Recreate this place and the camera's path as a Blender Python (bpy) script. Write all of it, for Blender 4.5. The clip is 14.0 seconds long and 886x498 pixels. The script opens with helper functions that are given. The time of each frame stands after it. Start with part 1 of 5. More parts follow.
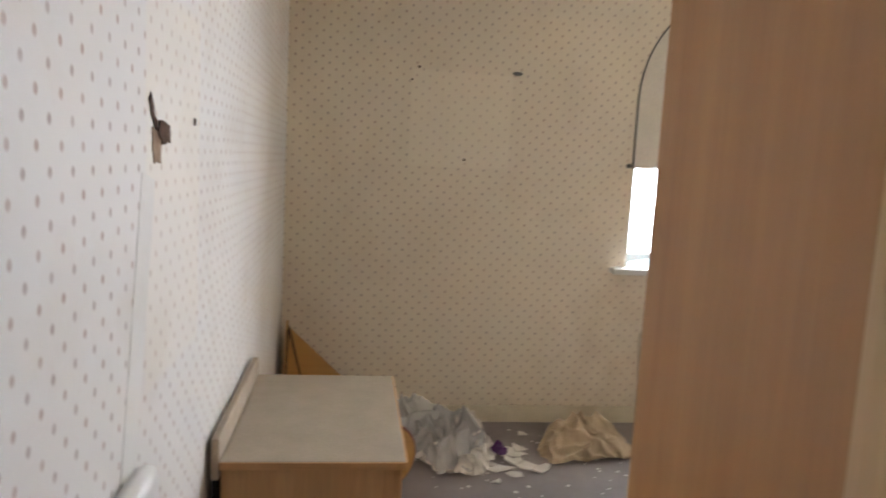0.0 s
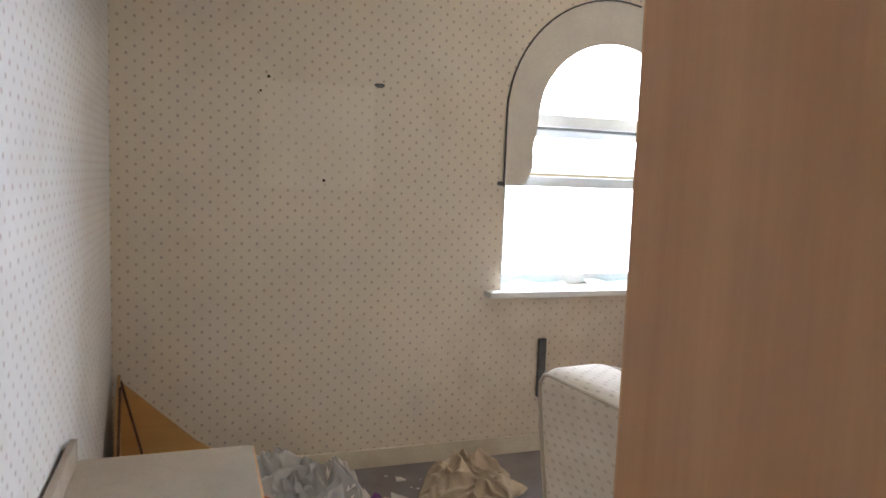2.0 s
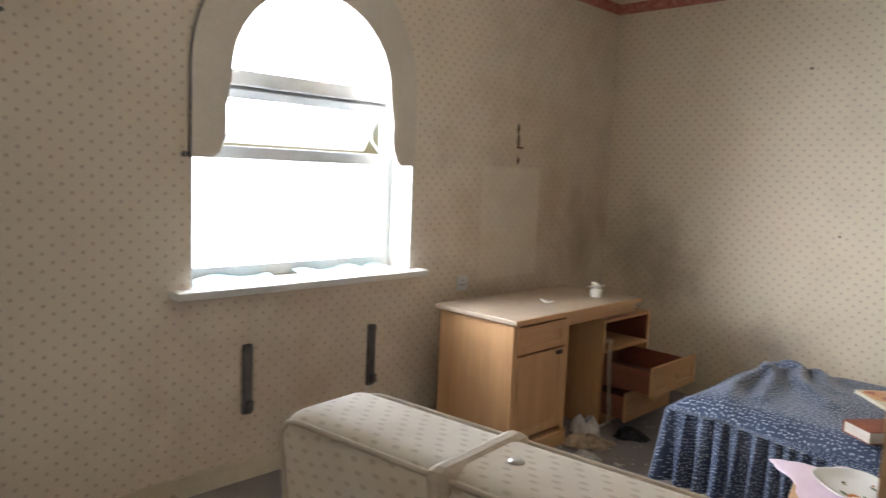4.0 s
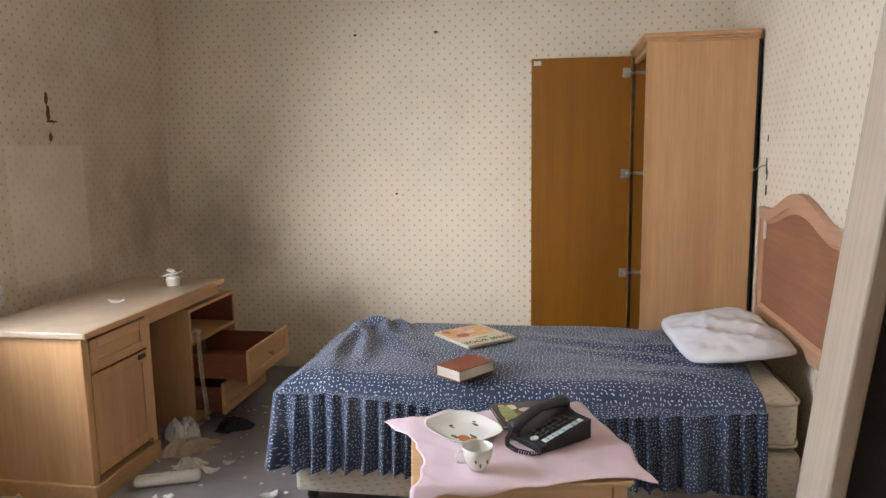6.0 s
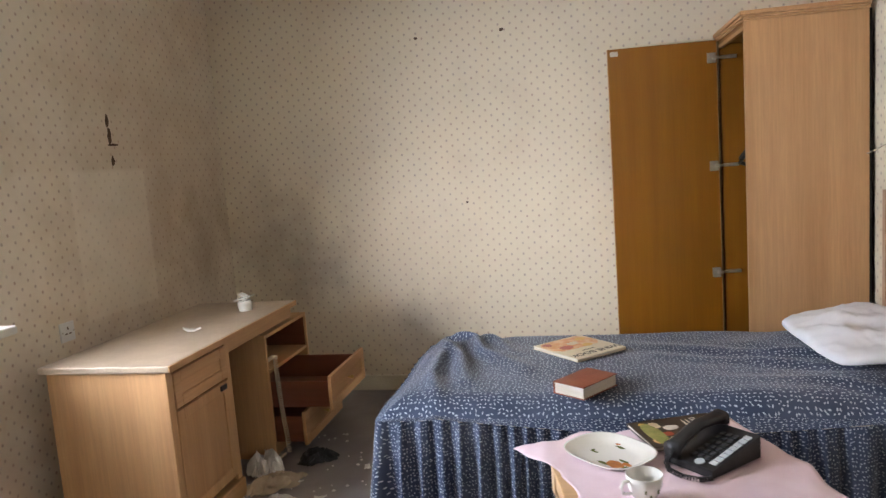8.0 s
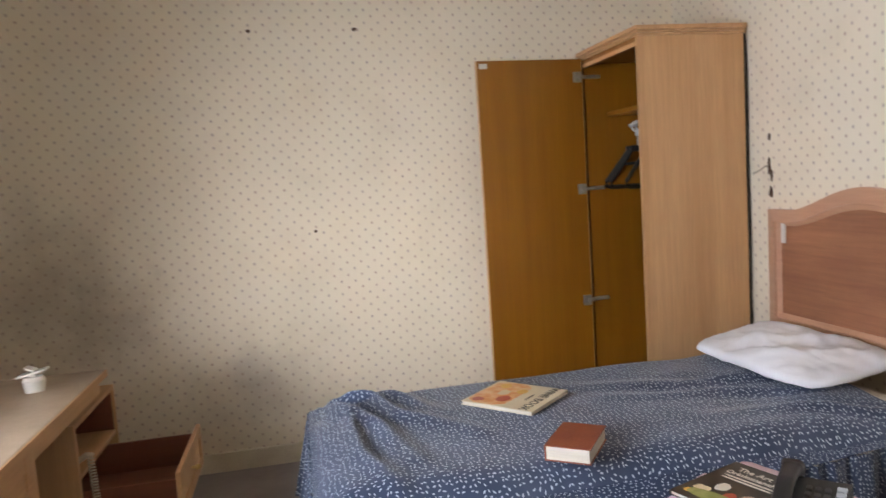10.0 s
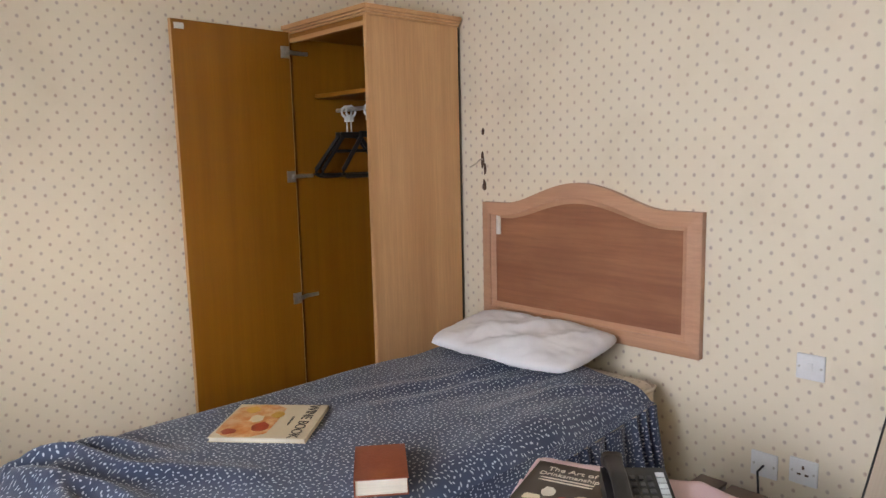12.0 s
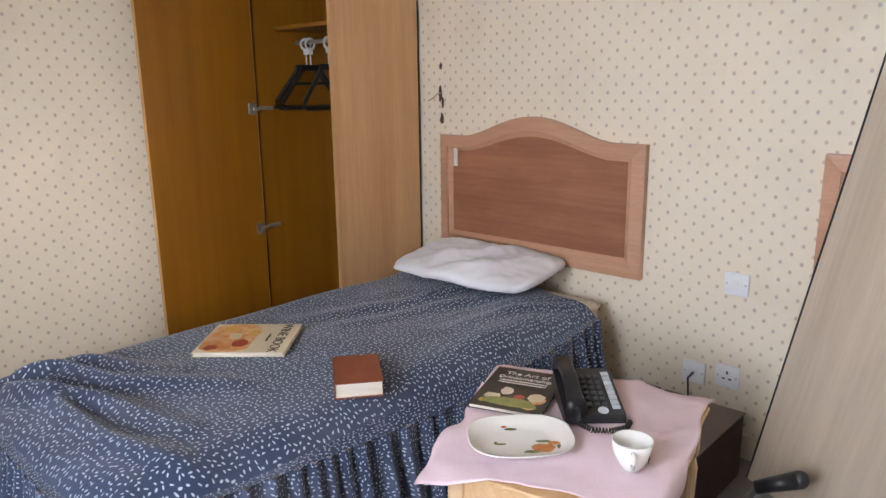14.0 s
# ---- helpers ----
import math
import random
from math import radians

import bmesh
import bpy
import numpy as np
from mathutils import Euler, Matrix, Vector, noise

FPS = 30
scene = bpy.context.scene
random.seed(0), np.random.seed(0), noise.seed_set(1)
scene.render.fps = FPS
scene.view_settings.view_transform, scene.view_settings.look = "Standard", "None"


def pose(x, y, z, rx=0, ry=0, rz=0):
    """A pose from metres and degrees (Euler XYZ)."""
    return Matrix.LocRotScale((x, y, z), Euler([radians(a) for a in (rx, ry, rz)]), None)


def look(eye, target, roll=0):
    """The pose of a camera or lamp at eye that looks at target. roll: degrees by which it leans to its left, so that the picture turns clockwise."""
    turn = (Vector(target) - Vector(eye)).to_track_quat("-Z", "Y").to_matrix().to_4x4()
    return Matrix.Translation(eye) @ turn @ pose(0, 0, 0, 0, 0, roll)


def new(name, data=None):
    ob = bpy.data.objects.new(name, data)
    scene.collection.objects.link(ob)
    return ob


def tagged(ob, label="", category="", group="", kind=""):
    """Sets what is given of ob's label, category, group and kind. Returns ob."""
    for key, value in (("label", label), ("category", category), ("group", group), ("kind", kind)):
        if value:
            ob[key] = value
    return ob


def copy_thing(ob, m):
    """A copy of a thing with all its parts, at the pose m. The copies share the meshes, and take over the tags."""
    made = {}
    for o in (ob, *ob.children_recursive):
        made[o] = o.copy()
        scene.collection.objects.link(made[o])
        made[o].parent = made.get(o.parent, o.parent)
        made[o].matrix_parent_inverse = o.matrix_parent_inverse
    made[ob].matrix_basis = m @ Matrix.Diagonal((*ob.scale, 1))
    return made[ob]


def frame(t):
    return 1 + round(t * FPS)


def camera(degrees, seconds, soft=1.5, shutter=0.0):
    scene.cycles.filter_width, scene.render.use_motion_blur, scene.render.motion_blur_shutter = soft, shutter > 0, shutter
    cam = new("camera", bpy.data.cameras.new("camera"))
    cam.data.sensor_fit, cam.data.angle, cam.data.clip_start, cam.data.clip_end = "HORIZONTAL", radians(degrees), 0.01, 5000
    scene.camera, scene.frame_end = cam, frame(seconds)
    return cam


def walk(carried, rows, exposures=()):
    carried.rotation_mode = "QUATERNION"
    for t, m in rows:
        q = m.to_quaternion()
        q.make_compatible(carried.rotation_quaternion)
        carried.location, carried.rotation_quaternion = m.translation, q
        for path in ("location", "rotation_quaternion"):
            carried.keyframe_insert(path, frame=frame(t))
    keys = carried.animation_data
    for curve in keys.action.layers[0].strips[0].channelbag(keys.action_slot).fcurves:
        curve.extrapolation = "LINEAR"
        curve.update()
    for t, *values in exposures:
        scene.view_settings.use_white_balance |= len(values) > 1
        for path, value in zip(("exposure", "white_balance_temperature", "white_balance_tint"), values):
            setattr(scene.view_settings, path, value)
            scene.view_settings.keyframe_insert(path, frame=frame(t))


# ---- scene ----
cam = camera(64.5, 14.0, soft=1.4, shutter=0.3)
PATH = [
    (0, (0.196, -4.748, 1.447), (-1.772, -4.492, 1.199), 3.1),
    (0.5, (0.111, -4.724, 1.496), (-1.866, -4.76, 1.195), -2.9),
    (1, (0.094, -4.677, 1.528), (-1.893, -4.707, 1.303), -1.6),
    (1.5, (0.015, -4.717, 1.523), (-1.952, -4.455, 1.272), 0.3),
    (2, (-0.165, -4.743, 1.491), (-2.043, -4.084, 1.291), 2.1),
    (2.2, (-0.219, -4.73, 1.482), (-2.09, -4.051, 1.288), 2.4),
    (4.3, (-0.843, -4.507, 1.446), (-2.044, -2.922, 1.233), 2.3),
    (4.5, (-0.886, -4.469, 1.453), (-1.936, -2.779, 1.247), 2.2),
    (5, (-0.972, -4.402, 1.448), (-1.604, -2.516, 1.237), 1.7),
    (5.5, (-1.021, -4.392, 1.453), (-1.401, -2.444, 1.204), 0.3),
    (6, (-0.982, -4.367, 1.46), (-1.306, -2.416, 1.169), -0.9),
    (6.5, (-0.985, -4.323, 1.453), (-1.286, -2.374, 1.119), -1.5),
    (7, (-1.044, -4.286, 1.441), (-1.286, -2.335, 1.069), -1.4),
    (7.5, (-1.121, -4.245, 1.427), (-1.469, -2.31, 1.057), -2.6),
    (7.7, (-1.17, -4.207, 1.419), (-1.603, -2.278, 1.117), -4.4),
    (8.8, (-1.86, -4.16, 1.4), (-1.97, -2.17, 1.19), -4.3),
    (9.8, (-2.025, -3.638, 1.374), (-1.762, -1.658, 1.266), -3.6),
    (10, (-2.084, -3.571, 1.368), (-1.686, -1.62, 1.177), -3.8),
    (10.5, (-2.163, -3.358, 1.372), (-1.402, -1.52, 1.16), -4.1),
    (11, (-2.233, -3.205, 1.351), (-1.135, -1.559, 1.054), -1.5),
    (11.5, (-2.342, -3.097, 1.359), (-1.062, -1.602, 1.002), -1.6),
    (12, (-2.366, -3.058, 1.382), (-1.024, -1.601, 1.108), -1.3),
    (12.5, (-2.448, -3.087, 1.391), (-1.063, -1.664, 1.151), 0.3),
    (13, (-2.498, -3.119, 1.389), (-1.059, -1.761, 1.094), 1.2),
    (13.5, (-2.517, -3.131, 1.385), (-1.081, -1.792, 1.004), 0.0),
    (14, (-2.527, -3.136, 1.377), (-1.102, -1.807, 0.925), -0.7),
]
walk(cam, [(t, look(eye, target, roll)) for t, eye, target, roll in PATH],
     exposures=[(0, 0.58, 6250, 17), (1.6, 0.52, 6150, 17), (2.2, 0.54, 5700, 18), (4.3, -0.03, 6100, 16), (5.0, 0.05, 6250, 18), (6.5, 0.17, 6000, 17), (10.0, 0.15, 6050, 19), (11.0, 0.03, 6050, 18), (12.5, -0.05, 6400, 20), (14.0, 0.02, 6050, 20)])

# ---------- light ----------
world = bpy.data.worlds.new("world")
scene.world = world
world.use_nodes = True
wn = world.node_tree
sky = wn.nodes.new("ShaderNodeTexSky")
sky.sky_type = "NISHITA"
sky.sun_disc = False
sky.sun_elevation = radians(11)
sky.sun_rotation = radians(212)
wn.nodes["Background"].inputs["Strength"].default_value = 0.12
wn.links.new(sky.outputs["Color"], wn.nodes["Background"].inputs["Color"])

sun_data = bpy.data.lights.new("sun", "SUN")
sun_data.energy, sun_data.angle, sun_data.color = 5.0, radians(34), (1.0, 0.95, 0.88)
sun = new("sun", sun_data)
sun.matrix_world = look((-53, -84, 17), (0, 0, 0))

WX = -3.57          # inner face of the window wall
SY = -5.11          # inner face of the south wall
CZ = 2.70           # ceiling

day = bpy.data.lights.new("window_daylight", "AREA")
day.shape, day.size, day.size_y = "RECTANGLE", 1.9, 2.2
day.energy, day.color = 200, (0.90, 0.96, 1.0)
day_ob = new("window_daylight", day)
day_ob.matrix_world = look((WX - 0.62, -2.59, 1.75), (0, -2.59, 1.6))


# ---------- materials ----------
def mat(name):
    m = bpy.data.materials.new(name)
    m.use_nodes = True
    return m, m.node_tree, m.node_tree.nodes["Principled BSDF"]


def nd(t, kind, **inputs):
    n = t.nodes.new(kind)
    for k, v in inputs.items():
        n.inputs[k].default_value = v
    return n


def math_node(t, op, a, b=None):
    n = t.nodes.new("ShaderNodeMath")
    n.operation = op
    for i, v in enumerate((a, b)):
        if v is None:
            continue
        if isinstance(v, (int, float)):
            n.inputs[i].default_value = v
        else:
            t.links.new(v, n.inputs[i])
    return n.outputs[0]


def mix(t, fac, a, b, blend="MIX"):
    n = t.nodes.new("ShaderNodeMix")
    n.data_type, n.blend_type = "RGBA", blend
    for i, v in ((0, fac), (6, a), (7, b)):
        if isinstance(v, (int, float)):
            n.inputs[i].default_value = v
        elif isinstance(v, tuple):
            n.inputs[i].default_value = (*v, 1) if len(v) == 3 else v
        else:
            t.links.new(v, n.inputs[i])
    return n.outputs[2]


def coords(t, scale=(1, 1, 1), source="Object"):
    c = t.nodes.new("ShaderNodeTexCoord")
    m = t.nodes.new("ShaderNodeMapping")
    m.inputs["Scale"].default_value = scale
    t.links.new(c.outputs[source], m.inputs["Vector"])
    return m.outputs["Vector"]


def noise_fac(t, vec, scale, detail=4.0, rough=0.6, low=0.35, high=0.65):
    n = nd(t, "ShaderNodeTexNoise", Scale=scale, Detail=detail, Roughness=rough)
    t.links.new(vec, n.inputs["Vector"])
    r = nd(t, "ShaderNodeMapRange", **{"From Min": low, "From Max": high})
    t.links.new(n.outputs["Fac"], r.inputs["Value"])
    return r.outputs["Result"]


def bump(t, b, height, strength, dist=0.002):
    n = nd(t, "ShaderNodeBump", Strength=strength, Distance=dist)
    t.links.new(height, n.inputs["Height"])
    t.links.new(n.outputs["Normal"], b.inputs["Normal"])


def surface(name, a, b_col, scale=8.0, rough=0.7, bump_s=0.2, metal=0.0, stretch=(1, 1, 1), fine=120.0, speck=0.12):
    """A plain material with two scales of variation."""
    m, t, b = mat(name)
    v = coords(t, stretch)
    f = noise_fac(t, v, scale)
    g = noise_fac(t, v, fine, 2)
    c = mix(t, f, a, b_col)
    c = mix(t, speck, c, mix(t, g, (0.25, 0.25, 0.25), (1, 1, 1)), "MULTIPLY")
    t.links.new(c, b.inputs["Base Color"])
    b.inputs["Roughness"].default_value, b.inputs["Metallic"].default_value = rough, metal
    bump(t, b, g, bump_s)
    return m


def wood(name, light, dark, axis="z", rough=0.5, grain=1.0, figure=0.0):
    """Veneer with grain running along the axis."""
    m, t, b = mat(name)
    st = {"x": (0.6, 14, 14), "y": (14, 0.6, 14), "z": (14, 14, 0.6)}[axis]
    v = coords(t, st)
    broad = noise_fac(t, v, 0.9, 3, 0.55, 0.3, 0.7)
    fine = noise_fac(t, v, 7.0, 5, 0.7, 0.35, 0.65)
    plain = noise_fac(t, coords(t), 1.6, 2)
    c = mix(t, broad, light, dark)
    c = mix(t, math_node(t, "MULTIPLY", fine, 0.35 * grain), c, tuple(x * 0.62 for x in dark))
    c = mix(t, math_node(t, "MULTIPLY", plain, 0.25), c, tuple(x * 0.8 for x in light))
    if figure:
        wave = nd(t, "ShaderNodeTexWave", Scale=7.0, Distortion=9.0, Detail=3.0, **{"Detail Scale": 1.2})
        wave.bands_direction = "Z"
        t.links.new(coords(t, (1, 0.45, 1.6)), wave.inputs["Vector"])
        c = mix(t, math_node(t, "MULTIPLY", wave.outputs["Fac"], figure), c, tuple(x * 1.35 for x in light))
        blotch = noise_fac(t, coords(t, (1, 0.5, 1)), 5.0, 4)
        c = mix(t, math_node(t, "MULTIPLY", blotch, 0.45), c, tuple(x * 0.8 for x in dark))
    t.links.new(c, b.inputs["Base Color"])
    b.inputs["Roughness"].default_value = rough
    bump(t, b, fine, 0.12, 0.001)
    return m


def wallpaper(name, axis, base=(0.78, 0.687, 0.528), stain_and_shade=None, ghosts=()):
    """Cream paper with a small staggered motif. axis: the world axis along the wall."""
    m, t, b = mat(name)
    geo = t.nodes.new("ShaderNodeNewGeometry")
    sep = t.nodes.new("ShaderNodeSeparateXYZ")
    t.links.new(geo.outputs["Position"], sep.inputs[0])
    u, v = sep.outputs["X" if axis == "x" else "Y"], sep.outputs["Z"]
    PW, PH = 0.070, 0.064

    def motif(du, dv, ru, rv):
        a = math_node(t, "SUBTRACT", math_node(t, "FRACT", math_node(t, "ADD", math_node(t, "DIVIDE", u, PW), du)), 0.5)
        c = math_node(t, "SUBTRACT", math_node(t, "FRACT", math_node(t, "ADD", math_node(t, "DIVIDE", v, PH), dv)), 0.5)
        a = math_node(t, "DIVIDE", math_node(t, "MULTIPLY", a, PW), ru)
        c = math_node(t, "DIVIDE", math_node(t, "MULTIPLY", c, PH), rv)
        d = math_node(t, "SQRT", math_node(t, "ADD", math_node(t, "MULTIPLY", a, a), math_node(t, "MULTIPLY", c, c)))
        r = nd(t, "ShaderNodeMapRange", **{"From Min": 1.25, "From Max": 0.55})
        t.links.new(d, r.inputs["Value"])
        return r.outputs["Result"]

    pos = geo.outputs["Position"]
    cloud = noise_fac(t, pos, 0.9, 3)
    grime = noise_fac(t, pos, 2.6, 5, 0.65, 0.5, 0.8)
    c = mix(t, cloud, base, tuple(x * 0.93 for x in base))
    c = mix(t, math_node(t, "MULTIPLY", grime, 0.28), c, (0.50, 0.40, 0.27))
    fade = math_node(t, "ADD", 0.52, math_node(t, "MULTIPLY", noise_fac(t, pos, 30, 2), 0.3))
    c = mix(t, math_node(t, "MULTIPLY", motif(0.0, 0.0, 0.0066, 0.0076), fade), c, (0.42, 0.28, 0.22))
    c = mix(t, math_node(t, "MULTIPLY", motif(0.5, 0.5, 0.0066, 0.0076), fade), c, (0.38, 0.29, 0.25))
    if stain_and_shade:
        for (sx, sy, sz), (rx, ry, rz), strength, *tone in stain_and_shade:
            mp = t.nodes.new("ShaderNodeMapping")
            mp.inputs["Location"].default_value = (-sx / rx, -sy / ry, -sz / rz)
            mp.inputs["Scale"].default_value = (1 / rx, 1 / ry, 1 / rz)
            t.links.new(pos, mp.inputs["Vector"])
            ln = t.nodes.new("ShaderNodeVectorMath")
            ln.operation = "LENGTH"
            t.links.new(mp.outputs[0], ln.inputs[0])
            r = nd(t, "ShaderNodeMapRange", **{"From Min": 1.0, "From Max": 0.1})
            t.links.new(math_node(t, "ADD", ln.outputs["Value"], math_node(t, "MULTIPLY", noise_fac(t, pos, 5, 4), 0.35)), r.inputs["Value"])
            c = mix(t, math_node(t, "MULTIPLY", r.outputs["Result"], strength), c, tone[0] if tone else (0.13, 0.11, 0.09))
    for u0, u1, v0, v1, s in ghosts:
        # paler paper where a picture or mirror hung
        f = s
        for q, lo, hi in ((u, u0, u1), (v, v0, v1)):
            for edge, sign in ((lo, 1), (hi, -1)):
                r = nd(t, "ShaderNodeMapRange", **{"From Min": edge - 0.012 * sign, "From Max": edge + 0.012 * sign})
                t.links.new(q, r.inputs["Value"])
                f = math_node(t, "MULTIPLY", r.outputs["Result"], f)
        c = mix(t, f, c, (0.86, 0.79, 0.66))
    t.links.new(c, b.inputs["Base Color"])
    b.inputs["Roughness"].default_value = 0.62
    bump(t, b, noise_fac(t, pos, 260, 2), 0.08, 0.001)
    return m


MOULD = [((-3.22, 0, 0.95), (0.52, 0.5, 0.60), 0.55, (0.20, 0.155, 0.11)), ((-2.95, 0, 0.80), (0.34, 0.3, 0.36), 0.4, (0.18, 0.14, 0.10)), ((-2.35, 0, 0.42), (0.45, 0.3, 0.28), 0.45)]
M_WALL_N = wallpaper("wallpaper_north", "x", stain_and_shade=MOULD)
M_WALL_E = wallpaper("wallpaper_east", "y")
# the two wide brown patches paint grime and the window wall's shade into the paper
M_WALL_W = wallpaper("wallpaper_west", "y", (0.78, 0.69, 0.56), stain_and_shade=[((WX, -0.35, 1.05), (0.4, 0.42, 0.42), 0.5), ((WX, -0.7, 1.3), (0.6, 1.5, 1.6), 0.6, (0.40, 0.27, 0.15)), ((WX, -2.6, 0.4), (0.6, 1.3, 0.9), 0.5, (0.40, 0.27, 0.15))], ghosts=((-1.40, -0.84, 0.80, 1.49, 0.36), (-4.47, -3.93, 1.42, 1.92, 0.3)))
M_WALL_S = wallpaper("wallpaper_south", "x", (0.82, 0.80, 0.765), ghosts=((-1.51, -1.09, 1.0, 1.73, 0.35),))
M_WHITE = surface("white_paint", (0.80, 0.79, 0.75), (0.70, 0.68, 0.62), 3, 0.45, 0.05, speck=0.03)
M_CREAM = surface("cream_gloss_paint", (0.74, 0.67, 0.52), (0.62, 0.54, 0.40), 4, 0.4, 0.05)
M_PELMET = surface("pelmet_paint", (0.72, 0.67, 0.58), (0.66, 0.60, 0.52), 3, 0.6, 0.05)
M_UPVC = surface("white_plastic_frame", (0.58, 0.59, 0.58), (0.48, 0.50, 0.50), 5, 0.35, 0.02)
M_CEIL = surface("ceiling_paint", (0.78, 0.69, 0.52), (0.70, 0.59, 0.42), 1.5, 0.9, 0.3, fine=60)
M_BORDER = surface("red_border_paper", (0.42, 0.10, 0.08), (0.62, 0.30, 0.24), 30, 0.7, 0.05)
M_CARPET = surface("carpet", (0.36, 0.32, 0.31), (0.27, 0.24, 0.23), 2.5, 0.95, 0.9, fine=350)
M_OAK = wood("limed_oak_upright", (0.68, 0.40, 0.185), (0.55, 0.30, 0.125))
M_OAK_X = wood("limed_oak_along_x", (0.68, 0.40, 0.185), (0.55, 0.30, 0.125), "x")
M_OAK_Y = wood("limed_oak_along_y", (0.67, 0.39, 0.18), (0.54, 0.29, 0.12), "y")
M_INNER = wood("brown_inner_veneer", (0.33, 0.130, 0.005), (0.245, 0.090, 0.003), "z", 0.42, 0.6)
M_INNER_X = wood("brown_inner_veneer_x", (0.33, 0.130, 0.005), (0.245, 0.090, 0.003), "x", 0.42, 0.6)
M_DRAWER = wood("red_brown_drawer_box", (0.26, 0.085, 0.04), (0.18, 0.055, 0.025), "x", 0.5)
M_HEAD = wood("headboard_panel", (0.42, 0.185, 0.09), (0.235, 0.09, 0.045), "y", 0.45, 0.9, 0.08)
M_HEADF = wood("headboard_frame", (0.58, 0.33, 0.20), (0.49, 0.255, 0.145), "y", 0.45)
M_PINE = wood("pine", (0.78, 0.58, 0.36), (0.68, 0.44, 0.23), "z", 0.5)
M_PINE_X = wood("pine_along_x", (0.74, 0.50, 0.27), (0.64, 0.38, 0.17), "x", 0.45)
M_DOOR = wood("door_veneer", (0.54, 0.285, 0.120), (0.44, 0.215, 0.085), "z", 0.38, 0.5)
M_GREYWOOD = wood("dusty_grey_brown_board", (0.50, 0.41, 0.31), (0.41, 0.33, 0.24), "z", 0.6, 0.7)
M_LAMINATE = surface("desk_laminate", (0.46, 0.355, 0.25), (0.38, 0.29, 0.20), 6, 0.4, 0.05)
M_GREYTOP = surface("grey_brown_laminate", (0.44, 0.375, 0.29), (0.39, 0.33, 0.25), 8, 0.42, 0.05)
M_BLACK = surface("black_plastic", (0.012, 0.012, 0.013), (0.02, 0.02, 0.022), 20, 0.35, 0.02)
M_DARK = surface("black_cloth", (0.008, 0.008, 0.009), (0.014, 0.013, 0.013), 30, 0.9, 0.2)
M_KEY = surface("grey_keys", (0.07, 0.075, 0.08), (0.05, 0.05, 0.055), 30, 0.5, 0.02, speck=0.03)
M_KEYW = surface("pale_label_strip", (0.55, 0.58, 0.60), (0.45, 0.48, 0.5), 30, 0.5, 0.02, speck=0.03)
M_METAL = surface("hinge_metal", (0.66, 0.64, 0.60), (0.50, 0.48, 0.44), 30, 0.35, 0.05, 0.8)
M_IRON = surface("dark_grey_bracket", (0.09, 0.09, 0.09), (0.14, 0.13, 0.12), 25, 0.6, 0.1)
M_BRASS = surface("brass", (0.70, 0.50, 0.20), (0.55, 0.36, 0.12), 20, 0.3, 0.05, 1.0)
M_SWITCH = surface("white_switch_plastic", (0.80, 0.80, 0.80), (0.74, 0.74, 0.73), 12, 0.35, 0.02, speck=0.03)
M_LINEN = surface("white_pillow_cotton", (0.80, 0.80, 0.82), (0.72, 0.71, 0.73), 5, 0.85, 0.25, fine=300, speck=0.03)
M_PINK = surface("pink_paper_cloth", (0.81, 0.65, 0.69), (0.76, 0.58, 0.63), 5, 0.8, 0.2, fine=200, speck=0.03)
M_CHINA = surface("glazed_china", (0.80, 0.78, 0.72), (0.77, 0.75, 0.68), 6, 0.12, 0.0, speck=0.03)
M_ORANGE = surface("orange_fruit_print", (0.62, 0.24, 0.06), (0.45, 0.16, 0.05), 60, 0.15, 0.0)
M_LEAF = surface("green_leaf_print", (0.20, 0.22, 0.07), (0.12, 0.14, 0.05), 60, 0.15, 0.0)
M_PAGES = surface("cream_page_edges", (0.74, 0.68, 0.56), (0.62, 0.55, 0.44), 4, 0.8, 0.4, stretch=(1, 1, 40))
M_REDBOOK = surface("rust_red_book_cloth", (0.30, 0.085, 0.035), (0.24, 0.06, 0.025), 9, 0.55, 0.15)
M_COVER = surface("cream_book_cover", (0.72, 0.63, 0.45), (0.66, 0.57, 0.40), 7, 0.35, 0.02, speck=0.03)
M_COVERO = surface("orange_book_picture", (0.68, 0.25, 0.05), (0.80, 0.55, 0.30), 22, 0.35, 0.02)
M_COVERR = surface("dark_red_print", (0.42, 0.06, 0.03), (0.5, 0.1, 0.04), 22, 0.35, 0.02)
M_COVERY = surface("yellow_print", (0.75, 0.47, 0.08), (0.7, 0.4, 0.05), 22, 0.35, 0.02)
M_COVERB = surface("dark_book_cover", (0.035, 0.028, 0.022), (0.05, 0.04, 0.03), 9, 0.3, 0.02, speck=0.03)
M_COVERG = surface("green_print", (0.25, 0.28, 0.07), (0.35, 0.35, 0.12), 30, 0.35, 0.02)
M_INKW = surface("pale_print", (0.72, 0.68, 0.58), (0.65, 0.6, 0.5), 30, 0.4, 0.0)
M_INK = surface("dark_print", (0.10, 0.085, 0.06), (0.07, 0.06, 0.05), 30, 0.5, 0.0)
M_RAG = surface("beige_rag_cloth", (0.58, 0.47, 0.33), (0.45, 0.35, 0.24), 6, 0.9, 0.4, fine=250)
M_PAPER = surface("white_paper_scrap", (0.78, 0.75, 0.70), (0.66, 0.62, 0.56), 8, 0.8, 0.2)
M_PLY = wood("yellow_ply", (0.62, 0.36, 0.12), (0.54, 0.29, 0.09), "x", 0.5, 0.5)
M_PLASTER = surface("bare_plaster", (0.46, 0.33, 0.23), (0.30, 0.19, 0.12), 30, 0.9, 0.5)
